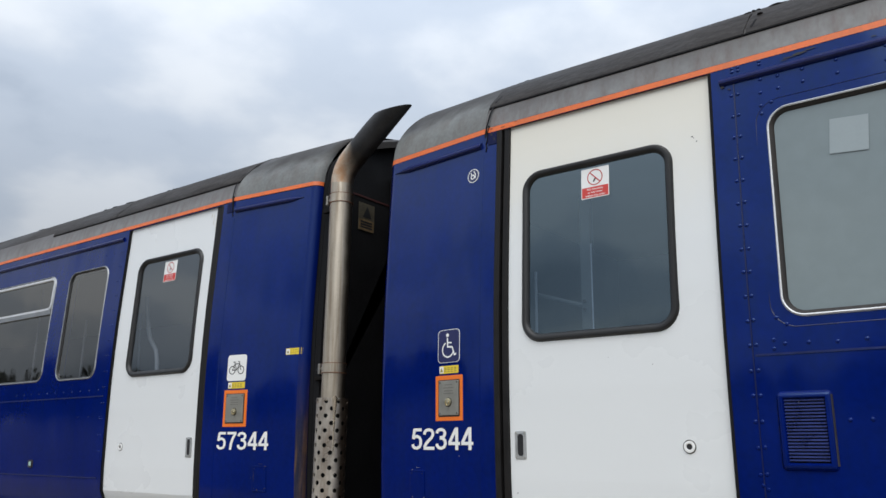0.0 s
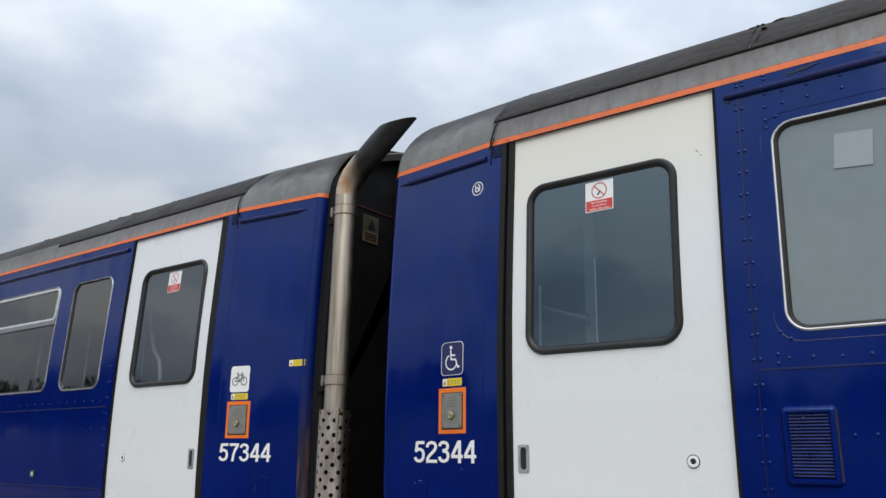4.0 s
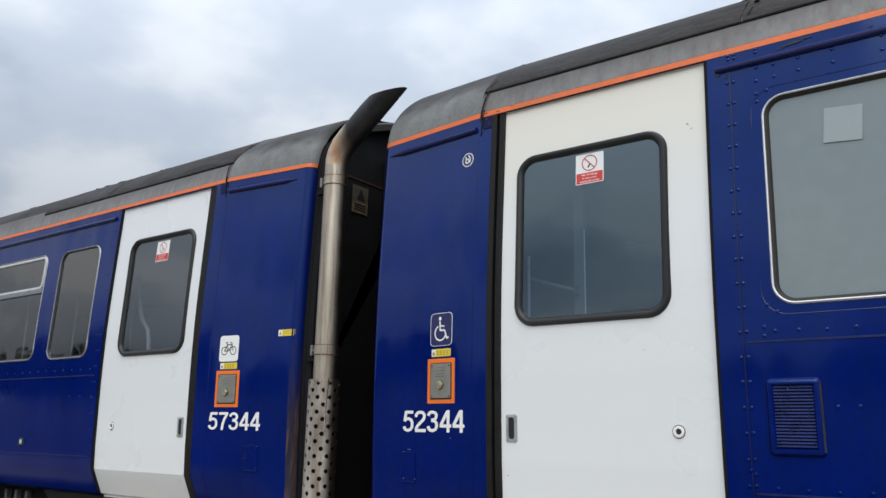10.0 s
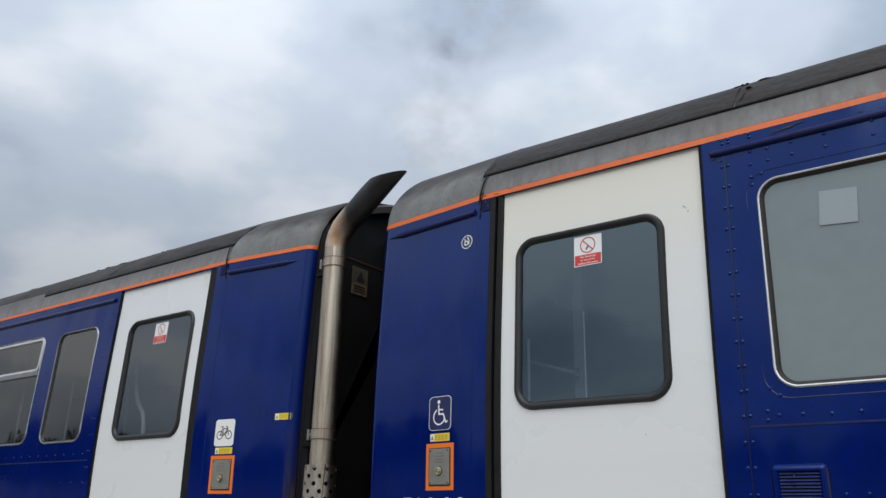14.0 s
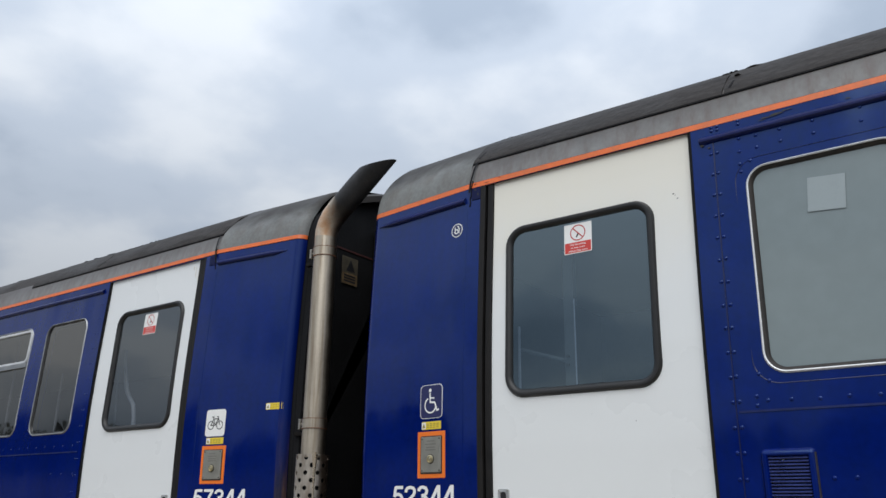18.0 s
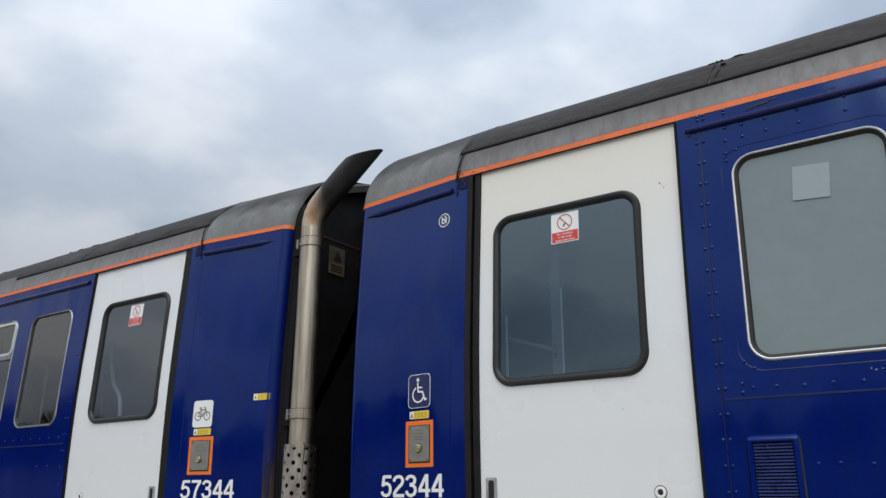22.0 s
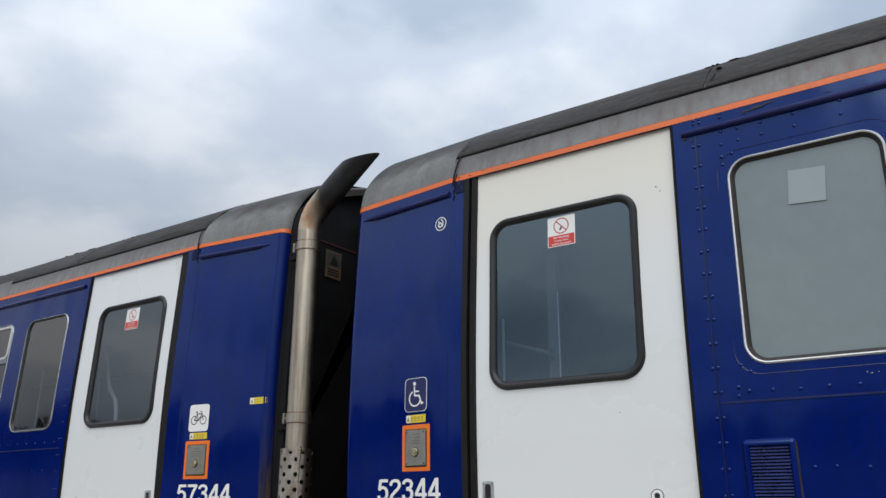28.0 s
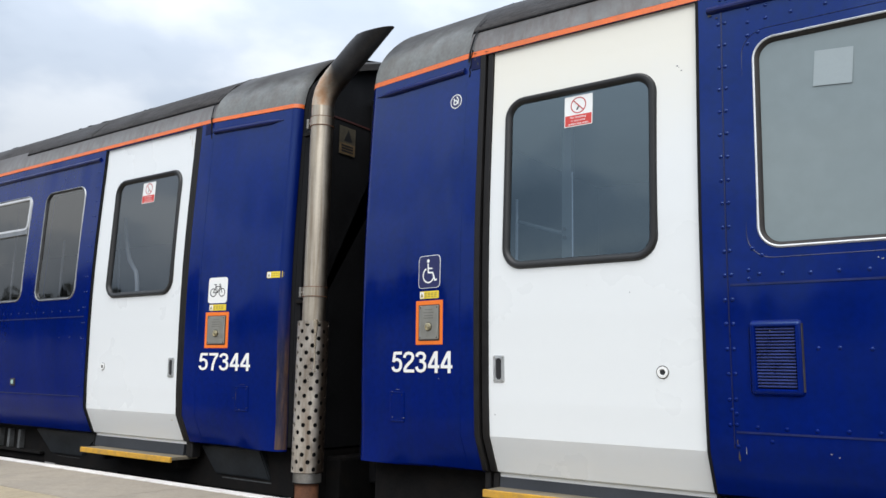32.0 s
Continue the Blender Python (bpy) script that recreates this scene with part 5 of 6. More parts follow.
def exhaust(car):
    px, py = -1.260, 0.105
    bm = bmesh.new()
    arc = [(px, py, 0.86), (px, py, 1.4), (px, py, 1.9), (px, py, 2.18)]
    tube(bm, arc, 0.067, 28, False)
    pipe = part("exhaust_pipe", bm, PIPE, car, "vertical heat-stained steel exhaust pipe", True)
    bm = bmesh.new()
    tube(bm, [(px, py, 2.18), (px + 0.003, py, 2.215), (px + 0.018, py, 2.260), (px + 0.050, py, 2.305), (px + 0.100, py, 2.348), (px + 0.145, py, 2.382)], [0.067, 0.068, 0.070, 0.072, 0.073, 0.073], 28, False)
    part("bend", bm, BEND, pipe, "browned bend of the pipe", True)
    # slanting tip, cut off level with a sharp lip
    bm = bmesh.new()
    n = 28
    p0, d = Vector((px + 0.145, py, 2.382)), Vector((0.80, 0, 0.60)).normalized()
    up = Vector((-d.z, 0, d.x))
    rings = []
    for s, q in ((-0.01, 0.073), (0.06, 0.074), (0.15, 0.074)):
        rings.append([p0 + d * s + q * (math.cos(t) * up + math.sin(t) * Vector((0, 1, 0))) for t in (2 * math.pi * k / n for k in range(n))])
    last = []
    for k in range(n):
        t = 2 * math.pi * k / n
        last.append(p0 + d * (0.305 - 0.100 * math.cos(t) + 0.030 * math.sin(t)) + 0.070 * (math.cos(t) * up + math.sin(t) * Vector((0, 1, 0))))
    rings.append(last)
    for w in (0, 1):
        vr = [[bm.verts.new(v - (v - (p0 + d * (v - p0).dot(d))) * 0.05 * w) for v in r] for r in rings]
        for a, b in zip(vr, vr[1:]):
            for k in range(n):
                bm.faces.new((a[k], a[(k + 1) % n], b[(k + 1) % n], b[k]))
        ends = vr[-1] if w == 0 else (ends, vr[-1])
    for k in range(n):
        bm.faces.new((ends[0][k], ends[0][(k + 1) % n], ends[1][(k + 1) % n], ends[1][k]))
    part("tip", bm, SOOT, pipe, "slanting soot-black pipe mouth", True)
    bm = bmesh.new()
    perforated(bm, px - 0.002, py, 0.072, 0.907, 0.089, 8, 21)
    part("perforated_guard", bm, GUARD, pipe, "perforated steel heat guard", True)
    bm = bmesh.new()
    tube(bm, [(px, py, -0.12), (px, py, 0.09)], 0.066, 24)
    part("lower_pipe", bm, RUST, pipe, "rusty pipe below the guard", True)
    # Black liner added inside the guard to paint its holes dark.
    bm = bmesh.new()
    tube(bm, [(px, py, 0.08), (px, py, 0.89)], 0.072, 24)
    part("dark_liner", bm, BLACK, pipe, "black liner added within the guard, for the shade in its holes", True)
    # the guard's folded seam, sprung open at the top
    bm = bmesh.new()
    a0 = radians(-36)
    rows = []
    for z, lift, wide in ((0.62, 0.0012, 0.003), (0.75, 0.003, 0.005), (0.84, 0.006, 0.009), (0.903, 0.012, 0.016), (0.916, 0.015, 0.006)):
        rows.append([bm.verts.new((px - 0.002 + (0.0895 + q) * math.cos(a0 + w / 0.089), py + (0.0895 + q) * math.sin(a0 + w / 0.089), z)) for w, q in ((-wide, 0.0), (-wide * 0.2, lift), (wide * 0.25, lift * 0.9), (wide, 0.0))])
    for a, b in zip(rows, rows[1:]):
        for k in range(3):
            bm.faces.new((a[k], a[k + 1], b[k + 1], b[k]))
    part("guard_seam", bm, SEAM_STEEL, pipe, "bright folded seam of the heat guard", False)
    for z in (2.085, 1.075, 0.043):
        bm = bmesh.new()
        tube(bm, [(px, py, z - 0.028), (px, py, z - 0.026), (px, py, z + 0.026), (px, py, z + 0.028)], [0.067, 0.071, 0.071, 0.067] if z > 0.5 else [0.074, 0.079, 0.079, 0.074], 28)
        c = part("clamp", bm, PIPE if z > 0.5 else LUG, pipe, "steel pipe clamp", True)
        for q in (-0.027, 0.027):
            bm = bmesh.new()
            tube(bm, [(px, py, z + q - 0.0016), (px, py, z + q + 0.0016)], 0.0720 if z > 0.5 else 0.084, 28)
            part("clamp_edge", bm, RUST if z > 0.5 else UNDER, c, smooth=True)
        if z > 0.5:
            bm = bmesh.new()
            box(bm, px - 0.092, px - 0.076, py - 0.040, py - 0.014, z - 0.030, z + 0.030, 0.004)
            tube(bm, [(px - 0.097, py - 0.027, z), (px - 0.05, py - 0.027, z)], 0.008, 8)
            part("bolt_lug", bm, LUG, c, "bright clamp bolt")
            bm = bmesh.new()
            box(bm, px - 0.16, px - 0.062, py + 0.0, py + 0.03, z - 0.058, z - 0.036, 0.003)
            part("bracket", bm, UNDER, c, "dark bracket to the end wall")


def end_details(car):
    """Warning sign, faded stripe and gangway on the dark end."""
    xe = -2.334 - END - 0.012 + 0.004
    bm = bmesh.new()
    box(bm, xe, xe + 0.002, 0.440, 0.590, 2.010, 2.195)
    s = part("warning_sign", bm, GRIMY, car, "grimy electric warning sign with a yellow foot")
    bm = bmesh.new()
    box(bm, xe + 0.002, xe + 0.003, 0.445, 0.585, 2.014, 2.085)
    part("yellow_field", bm, GRIMY_YELLOW, s)
    bm = bmesh.new()
    f = [bm.verts.new((xe + 0.004, y, z)) for y, z in ((0.478, 2.10), (0.562, 2.10), (0.520, 2.180))]
    bm.faces.new(f)
    for z in (2.068, 2.050, 2.032):
        box(bm, xe + 0.003, xe + 0.004, 0.46, 0.57, z - 0.006, z + 0.006)
    part("black_print", bm, BLACK_FILM, s)
    bm = bmesh.new()
    box(bm, xe - 0.002, xe + 0.001, 0.36, 0.88, 2.232, 2.244)
    part("faded_stripe", bm, RED_FADED, car, "orange line gone brown with soot")
    for k in range(7):                        # folded gangway bellows
        x = xe + 0.012 + 0.074 * k
        bm = bmesh.new()
        for y0, y1, z0, z1 in ((0.72, 0.86, -0.05, 2.44), (1.84, 1.98, -0.05, 2.44), (0.86, 1.84, 2.30, 2.44), (0.86, 1.84, -0.05, 0.10)):
            box(bm, x, x + 0.060, y0, y1, z0, z1, 0.012)
        part("bellows_fold", bm, BLACK, car, "black fold of the gangway bellows")
    # Fills the gap so that no far daylight shows between the carriages.
    bm = bmesh.new()
    box(bm, xe - 0.05, xe + 0.60, 0.75, 1.95, -0.04, 2.42)
    part("gangway_tunnel", bm, BLACK, car, "dark gangway between the carriages")
    # Dark boxes added to block the lit ground under the gap.
    bm = bmesh.new()
    box(bm, xe - 0.10, xe + 0.64, 0.95, 1.75, -0.85, -0.06, 0.03)
    box(bm, xe - 0.02, xe + 0.10, 0.45, 2.25, -0.50, 0.12, 0.02)
    box(bm, xe + 0.40, xe + 0.56, 0.45, 2.25, -0.50, 0.12, 0.02)
    part("coupling_gear", bm, UNDER, car, "grimy coupling gear under the gangway")


def interior(side, car, mirrored):
    """What shows dimly through the door glass."""
    bm = bmesh.new()
    box(bm, side.x(-0.70), side.x(-0.66), 0.20, 2.60, 0.22, 2.12)
    part("vestibule_wall", bm, LINING, car)
    if mirrored:
        bm = bmesh.new()
        tube(bm, [(x, 0.22, z) for x, z in ((-3.392, 1.74), (-3.385, 1.68), (-3.358, 1.58), (-3.335, 1.50), (-3.302, 1.421), (-3.255, 1.368), (-3.210, 1.325), (-3.185, 1.25), (-3.176, 1.178), (-3.172, 0.9))], 0.015, 12)
        part("grab_rail", bm, POLE, car, "pale blue curved grab rail inside the door", True)
        bm = bmesh.new()
        tube(bm, [(-3.452, 0.22, 1.62), (-3.414, 0.22, 1.189), (-3.39, 0.22, 0.9)], 0.007, 10)
        part("upright_pole", bm, POLE, car, "thin pale pole inside the door", True)
        for u, top in ((2.40, 1.72), (3.25, 2.10), (4.60, 2.10)):
            bm = bmesh.new()
            tube(bm, [(side.x(u), 0.5, 0.3), (side.x(u), 0.5, top)], 0.011, 12)
            part("upright_pole", bm, POLE, car, "pale upright pole in the saloon", True)
    else:
        bm = bmesh.new()
        box(bm, 0.268, 0.322, 0.22, 0.26, 0.23, 1.86, 0.004)
        part("draught_screen_post", bm, SCREEN, car, "broad grey-blue post of the draught screen")
        for z in (1.322, 1.282):
            bm = bmesh.new()
            box(bm, 0.280, 0.296, 0.205, 0.219, z - 0.008, z + 0.008, 0.004)
            part("screen_knob", bm, RUBBER, car)
        for x, r, top in ((0.327, 0.0035, 1.60), (0.017, 0.007, 1.50)):
            bm = bmesh.new()
            tube(bm, [(x, 0.22, 0.3), (x, 0.22, top)], r, 12)
            part("upright_pole", bm, POLE, car, "pale upright pole inside the door", True)
        bm = bmesh.new()
        tube(bm, [(0.022, 0.23, 1.384), (0.268, 0.23, 1.306)], 0.011, 12)
        part("grab_rail", bm, SCREEN, car, "pale cross rail inside the door", True)


LUMPS_RIGHT = [(1.205, 0.22, 2.543, 0.02), (1.120, 0.35, 2.633, 0.035), (1.166, 0.35, 2.634, 0.03), (1.240, 0.35, 2.633, 0.06)]
LUMPS_LEFT = [(-3.30, 0.35, 2.633, 0.05), (-3.38, 0.35, 2.633, 0.05), (-3.49, 0.35, 2.633, 0.06), (-3.94, 0.35, 2.634, 0.10), (-4.16, 0.35, 2.634, 0.10), (-4.30, 0.35, 2.634, 0.08), (-5.46, 0.35, 2.633, 0.15)]
right_side, right_car = carriage(False)
tagged(right_car, "dark blue railway carriage with a white sliding door and grey roof", "railway carriage", "two coupled carriages")
left_side, left_car = carriage(True)
tagged(left_car, "dark blue railway carriage with an upright exhaust pipe at its end", "railway carriage", "two coupled carriages")
exhaust(left_car)
end_details(left_car)
interior(right_side, right_car, False)
interior(left_side, left_car, True)

# chipped paint and scuffs
def chips(side, car, name, places, material, label, off):
    rnd = random.Random(len(places) + 3)
    bm = bmesh.new()
    for u, z, w, h in places:
        bm.faces.new([bm.verts.new(side.at(u + w * rnd.uniform(0.3, 0.9) * math.cos(a), z + h * rnd.uniform(0.3, 0.9) * math.sin(a), off)) for a in (2 * math.pi * k / 8 for k in range(8))])
    tagged(part(name, bm, material, car, label), kind="stuff")


chips(right_side, right_car, "paint_chips", [(1.654, 1.062, 0.004, 0.005), (1.668, 1.057, 0.008, 0.003), (1.690, 1.060, 0.004, 0.002), (1.738, 1.050, 0.012, 0.004), (1.748, 1.058, 0.010, 0.005), (1.762, 1.062, 0.012, 0.004), (1.726, 1.044, 0.008, 0.003), (1.756, 1.043, 0.006, 0.004), (1.775, 1.055, 0.010, 0.006),
      (1.462, 0.360, 0.007, 0.004), (1.487, 0.350, 0.006, 0.003), (1.270, 0.806, 0.004, 0.003), (1.163, 0.35, 0.003, 0.022), (-0.30, 0.60, 0.003, 0.004), (-0.62, 0.40, 0.004, 0.004), (-0.54, 0.40, 0.004, 0.004),
      (-0.62, 0.53, 0.005, 0.003), (-0.585, 0.541, 0.022, 0.0015)], CHIP, "pale flecks of chipped paint", 0.0055)
chips(left_side, left_car, "paint_chips", [(-0.512, 0.47, 0.002, 0.05), (-0.54, 0.393, 0.010, 0.005), (-0.60, 0.405, 0.012, 0.003), (-0.56, 0.541, 0.04, 0.0015), (-0.60, 0.528, 0.012, 0.0025), (-0.49, 0.46, 0.004, 0.004)], WORN, "pale flecks of chipped paint", 0.0056)
chips(right_side, right_car, "scuff", [(1.35, 2.193, 0.034, 0.007), (1.385, 2.199, 0.045, 0.008), (1.43, 2.205, 0.035, 0.006), (1.33, 2.186, 0.03, 0.003), (1.072, 2.135, 0.012, 0.012), (1.10, 2.118, 0.010, 0.006), (1.66, 2.187, 0.02, 0.004), (-0.12, 2.238, 0.016, 0.004), (-0.05, 2.232, 0.022, 0.003), (-0.118, 2.205, 0.010, 0.010), (-0.10, 2.178, 0.008, 0.012), (0.03, 2.244, 0.012, 0.003)], TAR, "dark scuffs along the orange line and above the window", 0.0045)
chips(right_side, right_car, "door_marks", [(0.923, 1.950, 0.007, 0.006), (0.941, 1.925, 0.007, 0.004), (0.930, 1.943, 0.003, 0.005), (0.70, 0.98, 0.003, 0.005), (0.02, 0.44, 0.004, 0.005), (0.50, 1.02, 0.002, 0.002)], WORN, "small dark marks on the white door", -0.0175)

chips(left_side, left_car, "door_marks", [(0.05, 2.10, 0.006, 0.10), (0.075, 2.13, 0.010, 0.07), (0.10, 2.17, 0.012, 0.03), (0.035, 1.86, 0.004, 0.10), (0.03, 0.80, 0.003, 0.06), (0.10, 0.30, 0.02, 0.008)], GRIME_RUN, "faint brown runs on the white door", -0.0176)

chips(right_side, right_car, "rust_run", [(1.134, 0.325, 0.005, 0.030), (1.131, 0.385, 0.003, 0.020)], GRIMY, "rusty run at the foot of the joint", 0.0032)

# tar patches along the roof edge
rnd = random.Random(5)
for car, places in ((right_car, LUMPS_RIGHT), (left_car, LUMPS_LEFT)):
    for x, y, z, w in places:
        bm = bmesh.new()
        for q in range(2):
            c = Vector((x + rnd.uniform(-0.5, 0.5) * w, y + rnd.uniform(-0.03, 0.01), 0))
            c.z = z + 0.55 * (c.y - y) - 0.017 + rnd.uniform(-0.003, 0.002)
            bmesh.ops.create_icosphere(bm, subdivisions=2, radius=1, matrix=Matrix.Translation(c) @ Matrix.Diagonal((w * rnd.uniform(0.4, 0.9), 0.03, rnd.uniform(0.004, 0.008), 1)))
        part("tar_patch", bm, ROOF, car, "lumpy black tar patch on the roof edge", True)

# ---------------------------------------------------------------- platform, track, distance
# Out of view; assumed dark so that the low paint mirrors less brightness.
bm = bmesh.new()
box(bm, -60, 60, -7.0, -1.645, -0.30, -0.027)
tagged(part("platform_surface", bm, ASPHALT), "unseen part of the platform, assumed dark asphalt", kind="structure")
bm = bmesh.new()
box(bm, -60, 60, -1.63, -0.300, -0.30, -0.038)
coping = tagged(part("platform_coping", bm, BRICK), "paved platform edge", kind="structure")
for row, (y0, y1, step, material) in enumerate(((-0.925, -0.293, 1.22, PAVING), (-1.625, -0.933, 0.61, BUFF))):
    bm = bmesh.new()
    box(bm, -step / 2 + 0.003, step / 2 - 0.003, y0, y1, -0.040, -0.025, 0.003)
    slab = part("slab", bm, material, coping)
    slab.location.x = -3.01 + step / 2 - step * (0 if row == 0 else 0.5)
    n = int(14 / step)
    for k in range(-n, n + 1):
        if k:
            ob = new("slab", slab.data)
            ob.parent = coping
            ob.location.x = slab.location.x + step * k
bm = bmesh.new()
for x0, x1 in ((-60, -17.3), (11.2, 60)):
    box(bm, x0, x1, -1.625, -0.293, -0.040, -0.026)
tagged(part("far_paving", bm, PAVING, coping), kind="stuff")
bm = bmesh.new()
box(bm, -60, 60, -0.290, -0.205, -0.12, -0.022, 0.006)
tagged(part("platform_edge", bm, EDGE), "worn white painted platform edge", kind="structure")
bm = bmesh.new()
box(bm, -60, 60, -0.36, -0.22, -1.1, -0.12)
tagged(part("platform_wall", bm, BRICK), "dark platform face wall", kind="structure")
bm = bmesh.new()
box(bm, -60, 60, -1.645, -1.63, -0.03, -0.0235)
tagged(part("paving_joint", bm, BRICK), "dark joint in the paving", kind="structure")
bm = bmesh.new()
bm.faces.new([bm.verts.new(p) for p in ((-900, -900, -1.1), (900, -900, -1.1), (900, 900, -1.1), (-900, 900, -1.1))])
tagged(part("ground", bm, BALLAST), "stony ground and ballast", kind="structure")
for y in (0.63, 2.07):
    bm = bmesh.new()
    box(bm, -60, 60, y - 0.035, y + 0.035, -0.97, -0.94)
    box(bm, -60, 60, y - 0.008, y + 0.008, -1.08, -0.96)
    box(bm, -60, 60, y - 0.07, y + 0.07, -1.10, -1.08)
    tagged(part("rail", bm, RAIL), "steel running rail", kind="structure")

# a dark line of trees behind the platform, out of view, mirrored low in the windows and the paint
def tree_at(x, y, h, seed):
    """A tapered trunk with limbs and a loose crown of many small sprays of leaves."""
    rnd = random.Random(seed)
    tree = empty("tree", (x, y, -1.1))
    bm = bmesh.new()
    tube(bm, [(x, y, -1.1), (x + 0.02 * h, y, -1.1 + 0.22 * h), (x + 0.03 * h, y + 0.02 * h, -1.1 + 0.75 * h)], [0.04 * h, 0.028 * h, 0.008 * h], 8)
    for q in range(6):
        a, z0 = q * 1.05 + rnd.uniform(-0.3, 0.3), -1.1 + h * (0.24 + 0.07 * q)
        r = h * rnd.uniform(0.28, 0.42)
        tube(bm, [(x + 0.02 * h, y, z0), (x + 0.5 * r * math.cos(a), y + 0.5 * r * math.sin(a), z0 + 0.12 * h), (x + r * math.cos(a), y + r * math.sin(a), z0 + 0.18 * h)], [0.016 * h, 0.011 * h, 0.004 * h], 6)
    part("trunk", bm, BARK, tree)
    lobes = [(rnd.uniform(-0.32, 0.32) * h, rnd.uniform(-0.25, 0.25) * h, h * rnd.uniform(0.42, 0.86), h * rnd.uniform(0.14, 0.26)) for q in range(9)]
    verts, faces = [], []
    for q in range(2200):
        cx, cy, cz, r = lobes[q % 9]
        d = Vector((rnd.gauss(0, 1), rnd.gauss(0, 1), rnd.gauss(0, 0.8))).normalized() * r * rnd.uniform(0.55, 1.0)
        c = Vector((x + cx, y + cy, -1.1 + cz)) + d
        a = Vector((rnd.gauss(0, 1), rnd.gauss(0, 1), rnd.gauss(0, 1))).normalized()
        b = a.cross(Vector((rnd.gauss(0, 1), rnd.gauss(0, 1), rnd.gauss(0, 1)))).normalized()
        w = h * rnd.uniform(0.026, 0.050)
        k = len(verts)
        verts += [c - a * w, c - b * w * 0.6, c + a * w, c + b * w * 0.6]
        faces.append((k, k + 1, k + 2, k + 3))
    me = bpy.data.meshes.new("crown")
    me.from_pydata(verts, [], faces)
    me.materials.append(TREES)
    child(new("crown", me), tree)
    return tagged(tree, "dark green tree behind the platform, out of view, mirrored in windows and paint", "tree", "trees behind the platform")


rnd = random.Random(11)
models = {}
for k in range(64):
    x, y = -180 + 3.6 * k + rnd.uniform(-2, 2), -46 + rnd.uniform(-5, 5)
    # The shorter trees towards the right are assumed, to darken what the paint mirrors.
    kind = ((x < -55) + (x < -88), k % 4)
    if kind not in models:
        models[kind] = tree_at(x, y, ((5.2, 6.4, 4.8, 5.9), (11.8, 10.8, 12.3, 11.3), (12.8, 11.6, 13.4, 12.2))[kind[0]][k % 4], 40 + k)
    else:
        copy_thing(models[kind], pose(x, y, -1.1, 0, 0, rnd.uniform(0, 360)))


# ---------------------------------------------------------------- exhaust smoke
def smoke_mat():
    """Thin brownish smoke, dense in the middle of a puff and fading out raggedly."""
    m = bpy.data.materials.new("thin_smoke")
    m.use_nodes = True
    n, l = m.node_tree.nodes, m.node_tree.links
    n.clear()
    out, mix = n.new("ShaderNodeOutputMaterial"), n.new("ShaderNodeMixShader")
    tr, df = n.new("ShaderNodeBsdfTransparent"), n.new("ShaderNodeBsdfDiffuse")
    tc, mp, gr = n.new("ShaderNodeTexCoord"), n.new("ShaderNodeMapping"), n.new("ShaderNodeTexGradient")
    ns, mu = n.new("ShaderNodeTexNoise"), n.new("ShaderNodeMath")
    info, add = n.new("ShaderNodeObjectInfo"), n.new("ShaderNodeVectorMath")
    gr.gradient_type = "SPHERICAL"
    mp.inputs["Scale"].default_value, mp.inputs["Location"].default_value = (2, 0, 2), (-1, 0, -1)
    ns.inputs["Scale"].default_value, ns.inputs["Detail"].default_value = 5.0, 4
    df.inputs["Color"].default_value = (0.30, 0.28, 0.27, 1)
    add.operation = "ADD"
    l.new(tc.outputs["Generated"], mp.inputs["Vector"])
    l.new(mp.outputs["Vector"], gr.inputs["Vector"])
    l.new(tc.outputs["Object"], add.inputs[0])
    l.new(info.outputs["Random"], add.inputs[1])
    l.new(add.outputs["Vector"], ns.inputs["Vector"])
    rg = n.new("ShaderNodeMapRange")
    rg.inputs["From Min"].default_value, rg.inputs["From Max"].default_value, rg.inputs["To Max"].default_value = 0.34, 0.72, 0.36
    l.new(ns.outputs["Fac"], rg.inputs["Value"])
    mu.operation = "MULTIPLY"
    l.new(gr.outputs["Fac"], mu.inputs[0])
    l.new(rg.outputs["Result"], mu.inputs[1])
    l.new(mu.outputs["Value"], mix.inputs["Fac"])
    l.new(tr.outputs["BSDF"], mix.inputs[1])
    l.new(df.outputs["BSDF"], mix.inputs[2])
    l.new(mix.outputs["Shader"], out.inputs["Surface"])
    return m


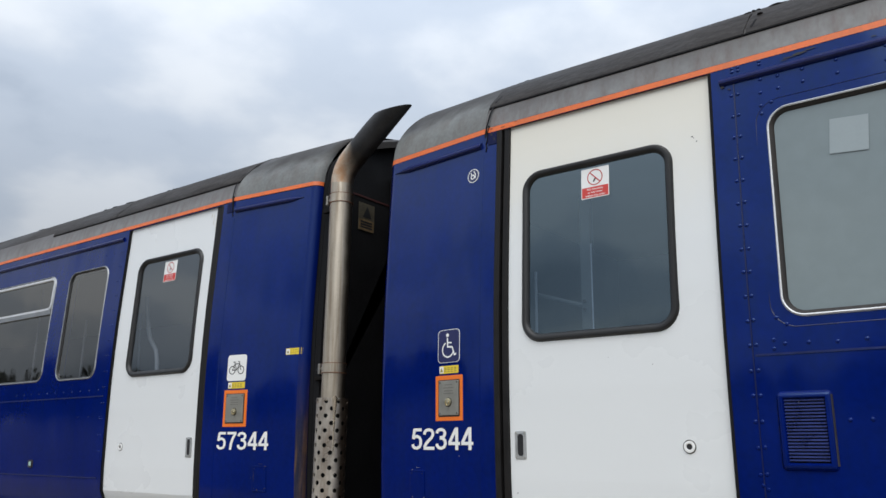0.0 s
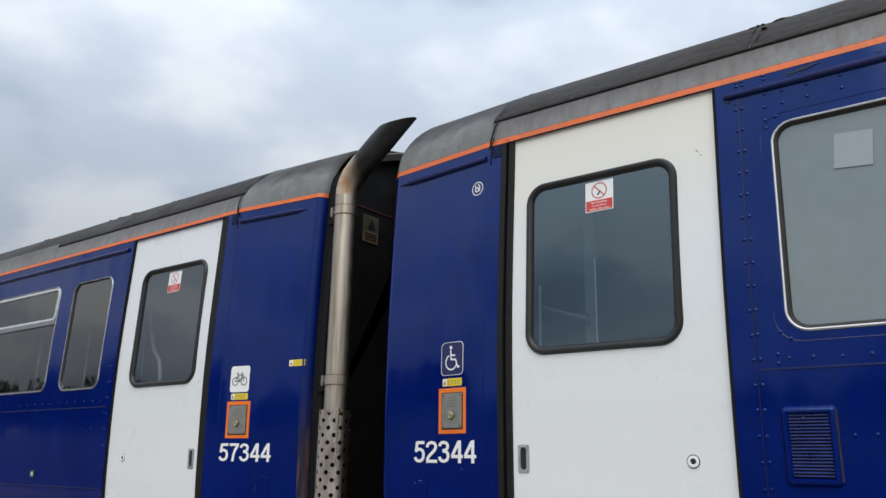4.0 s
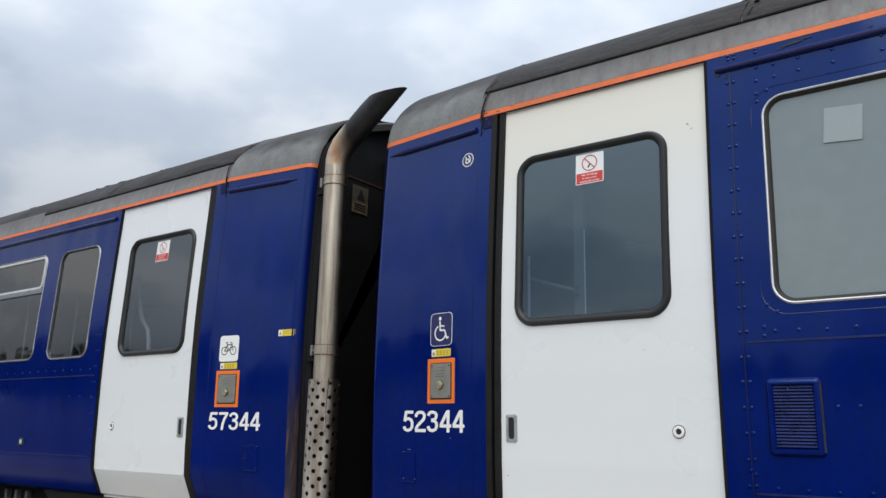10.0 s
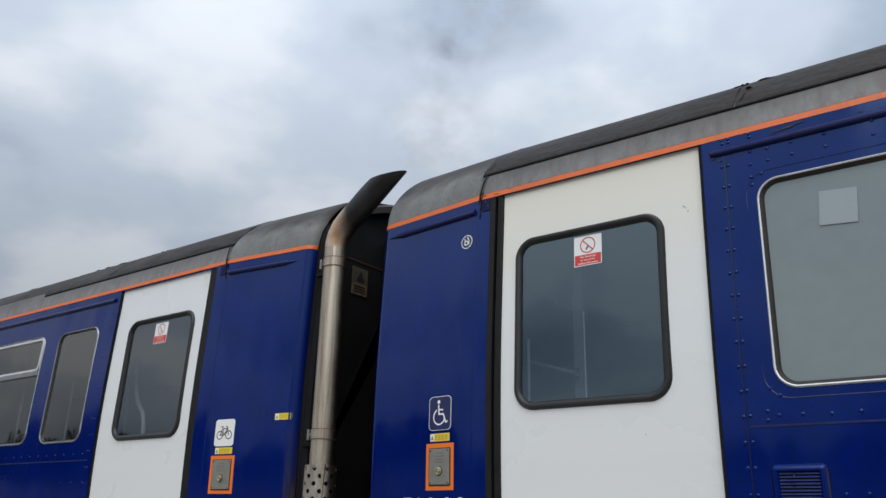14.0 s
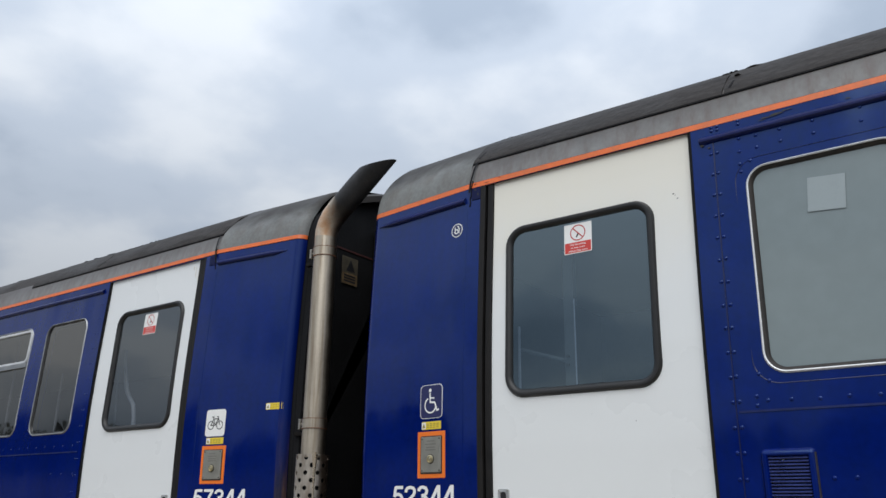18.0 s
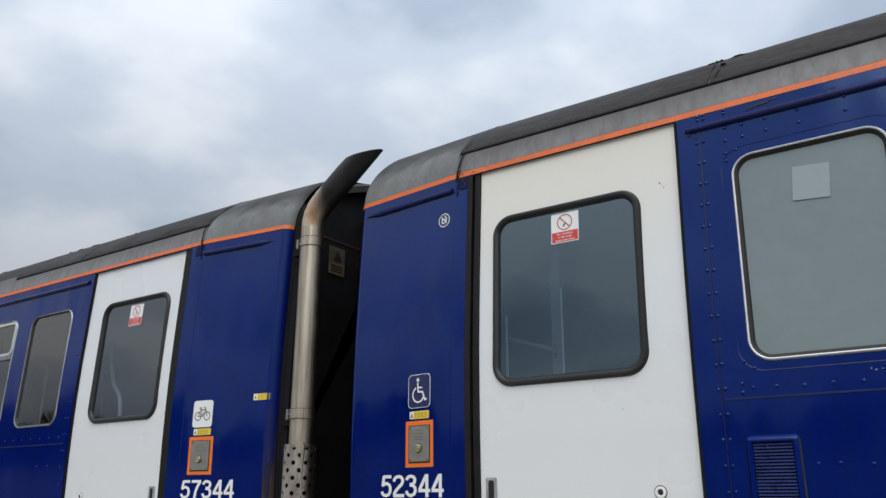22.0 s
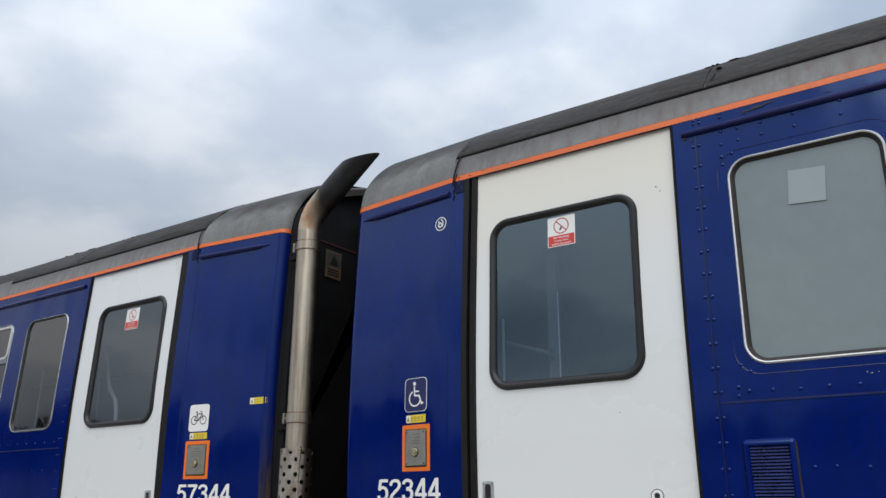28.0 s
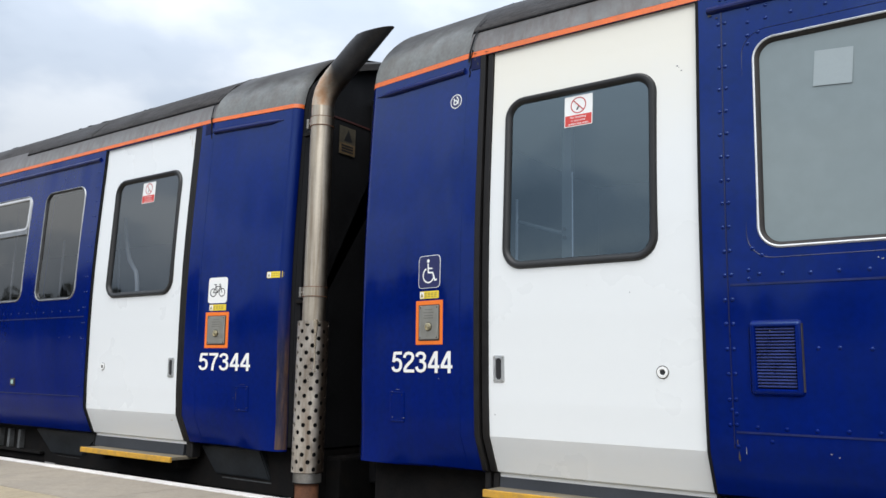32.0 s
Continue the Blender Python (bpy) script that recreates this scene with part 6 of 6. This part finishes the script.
SMOKE = smoke_mat()
MOUTH = Vector((-0.87, 0.20, 2.60))
puffs = []
rnd = random.Random(23)
for k in range(21):
    size = 0.24 + 0.017 * k if k < 12 else (0.40 if k < 16 else 0.26)
    bm = bmesh.new()
    rings = []
    for r in (0.2, 0.48, 0.72, 1.0):
        rings.append([bm.verts.new((size * r * math.cos(a), 0.03 - 0.22 * size * r * r * (1 + 0.3 * math.sin(3 * a)), 1.2 * size * r * math.sin(a))) for a in (2 * math.pi * i / 18 for i in range(18))])
    for a, b in zip(rings, rings[1:]):
        for i in range(18):
            bm.faces.new((a[i], a[(i + 1) % 18], b[(i + 1) % 18], b[i]))
    bm.faces.new(rings[0])
    me = bpy.data.meshes.new("smoke_puff")
    bm.to_mesh(me)
    bm.free()
    me.materials.append(SMOKE)
    me.shade_smooth()
    ob = new("smoke_puff", me)
    tagged(ob, "thin brownish grey puff of smoke from the exhaust pipe", "smoke", "exhaust smoke")
    if k < 12:
        born = 10.85 + 1.35 * (k / 12)
        spread = rnd.uniform(-0.50, 0.50) * min(1.0, 0.15 + max(0, born - 10.95) * 2.0) + (0.10 if born < 11.2 else 0)
    elif k < 16:
        born = 12.5 + 1.7 * ((k - 12) / 4)
        spread = rnd.uniform(-0.45, 0.45)
    else:
        born = 9.85 + 0.75 * ((k - 16) / 5)
        spread = rnd.uniform(-0.12, 0.12)
    puffs.append((ob, born, spread, rnd.uniform(-0.05, 0.05), rnd.uniform(-0.12, 0.12), rnd.uniform(0.9, 1.25), 41 + rnd.uniform(-20, 20), k >= 16))


def motions():
    """Each puff waits hidden between the carriages, comes out over the pipe's mouth, rises, spreads and drifts off."""
    for ob, born, sx, dx, sy, speed, spin, far in puffs:
        x, y, z = (-2.35, 3.0, 2.85) if far else MOUTH
        x += dx
        if far:
            rows = [(0, pose(x, y, 1.6, 0, 0, spin)), (born - 0.4, pose(x, y, 1.6, 0, 0, spin)), (born, pose(x, y, z, 0, 0, spin))]
        else:
            rows = [(0, pose(-1.12, 1.35, 1.6, 0, 0, spin)), (born - 0.4, pose(-1.12, 1.35, 1.6, 0, 0, spin)), (born - 0.12, pose(-1.10, 1.30, 2.12, 0, 0, spin)),
                    (born, pose(x, y, z, 0, 0, spin))]
        for dt, rise, wide in ((0.15, 0.14, 0.35), (0.3, 0.30, 0.65), (0.6, 0.64, 1.1), (1.0, 1.15, 1.5), (1.6, 2.1, 2.2), (3.0, 4.8, 5.0), (6.0, 12.0, 12.0)):
            rows.append((born + dt, pose(x + wide * sx + (0.75 if far else 0.02) * dt, y + wide * sy + 0.1 * dt, z + rise * speed, 0, min(1, 4 * dt) * 60 * sx, spin + 6 * dt)))
        rows.append((32, pose(x + 14 * sx, y + 14 * sy + 2, z + 18, 0, 60 * sx, spin + 50)))
        walk(ob, rows)


motions()
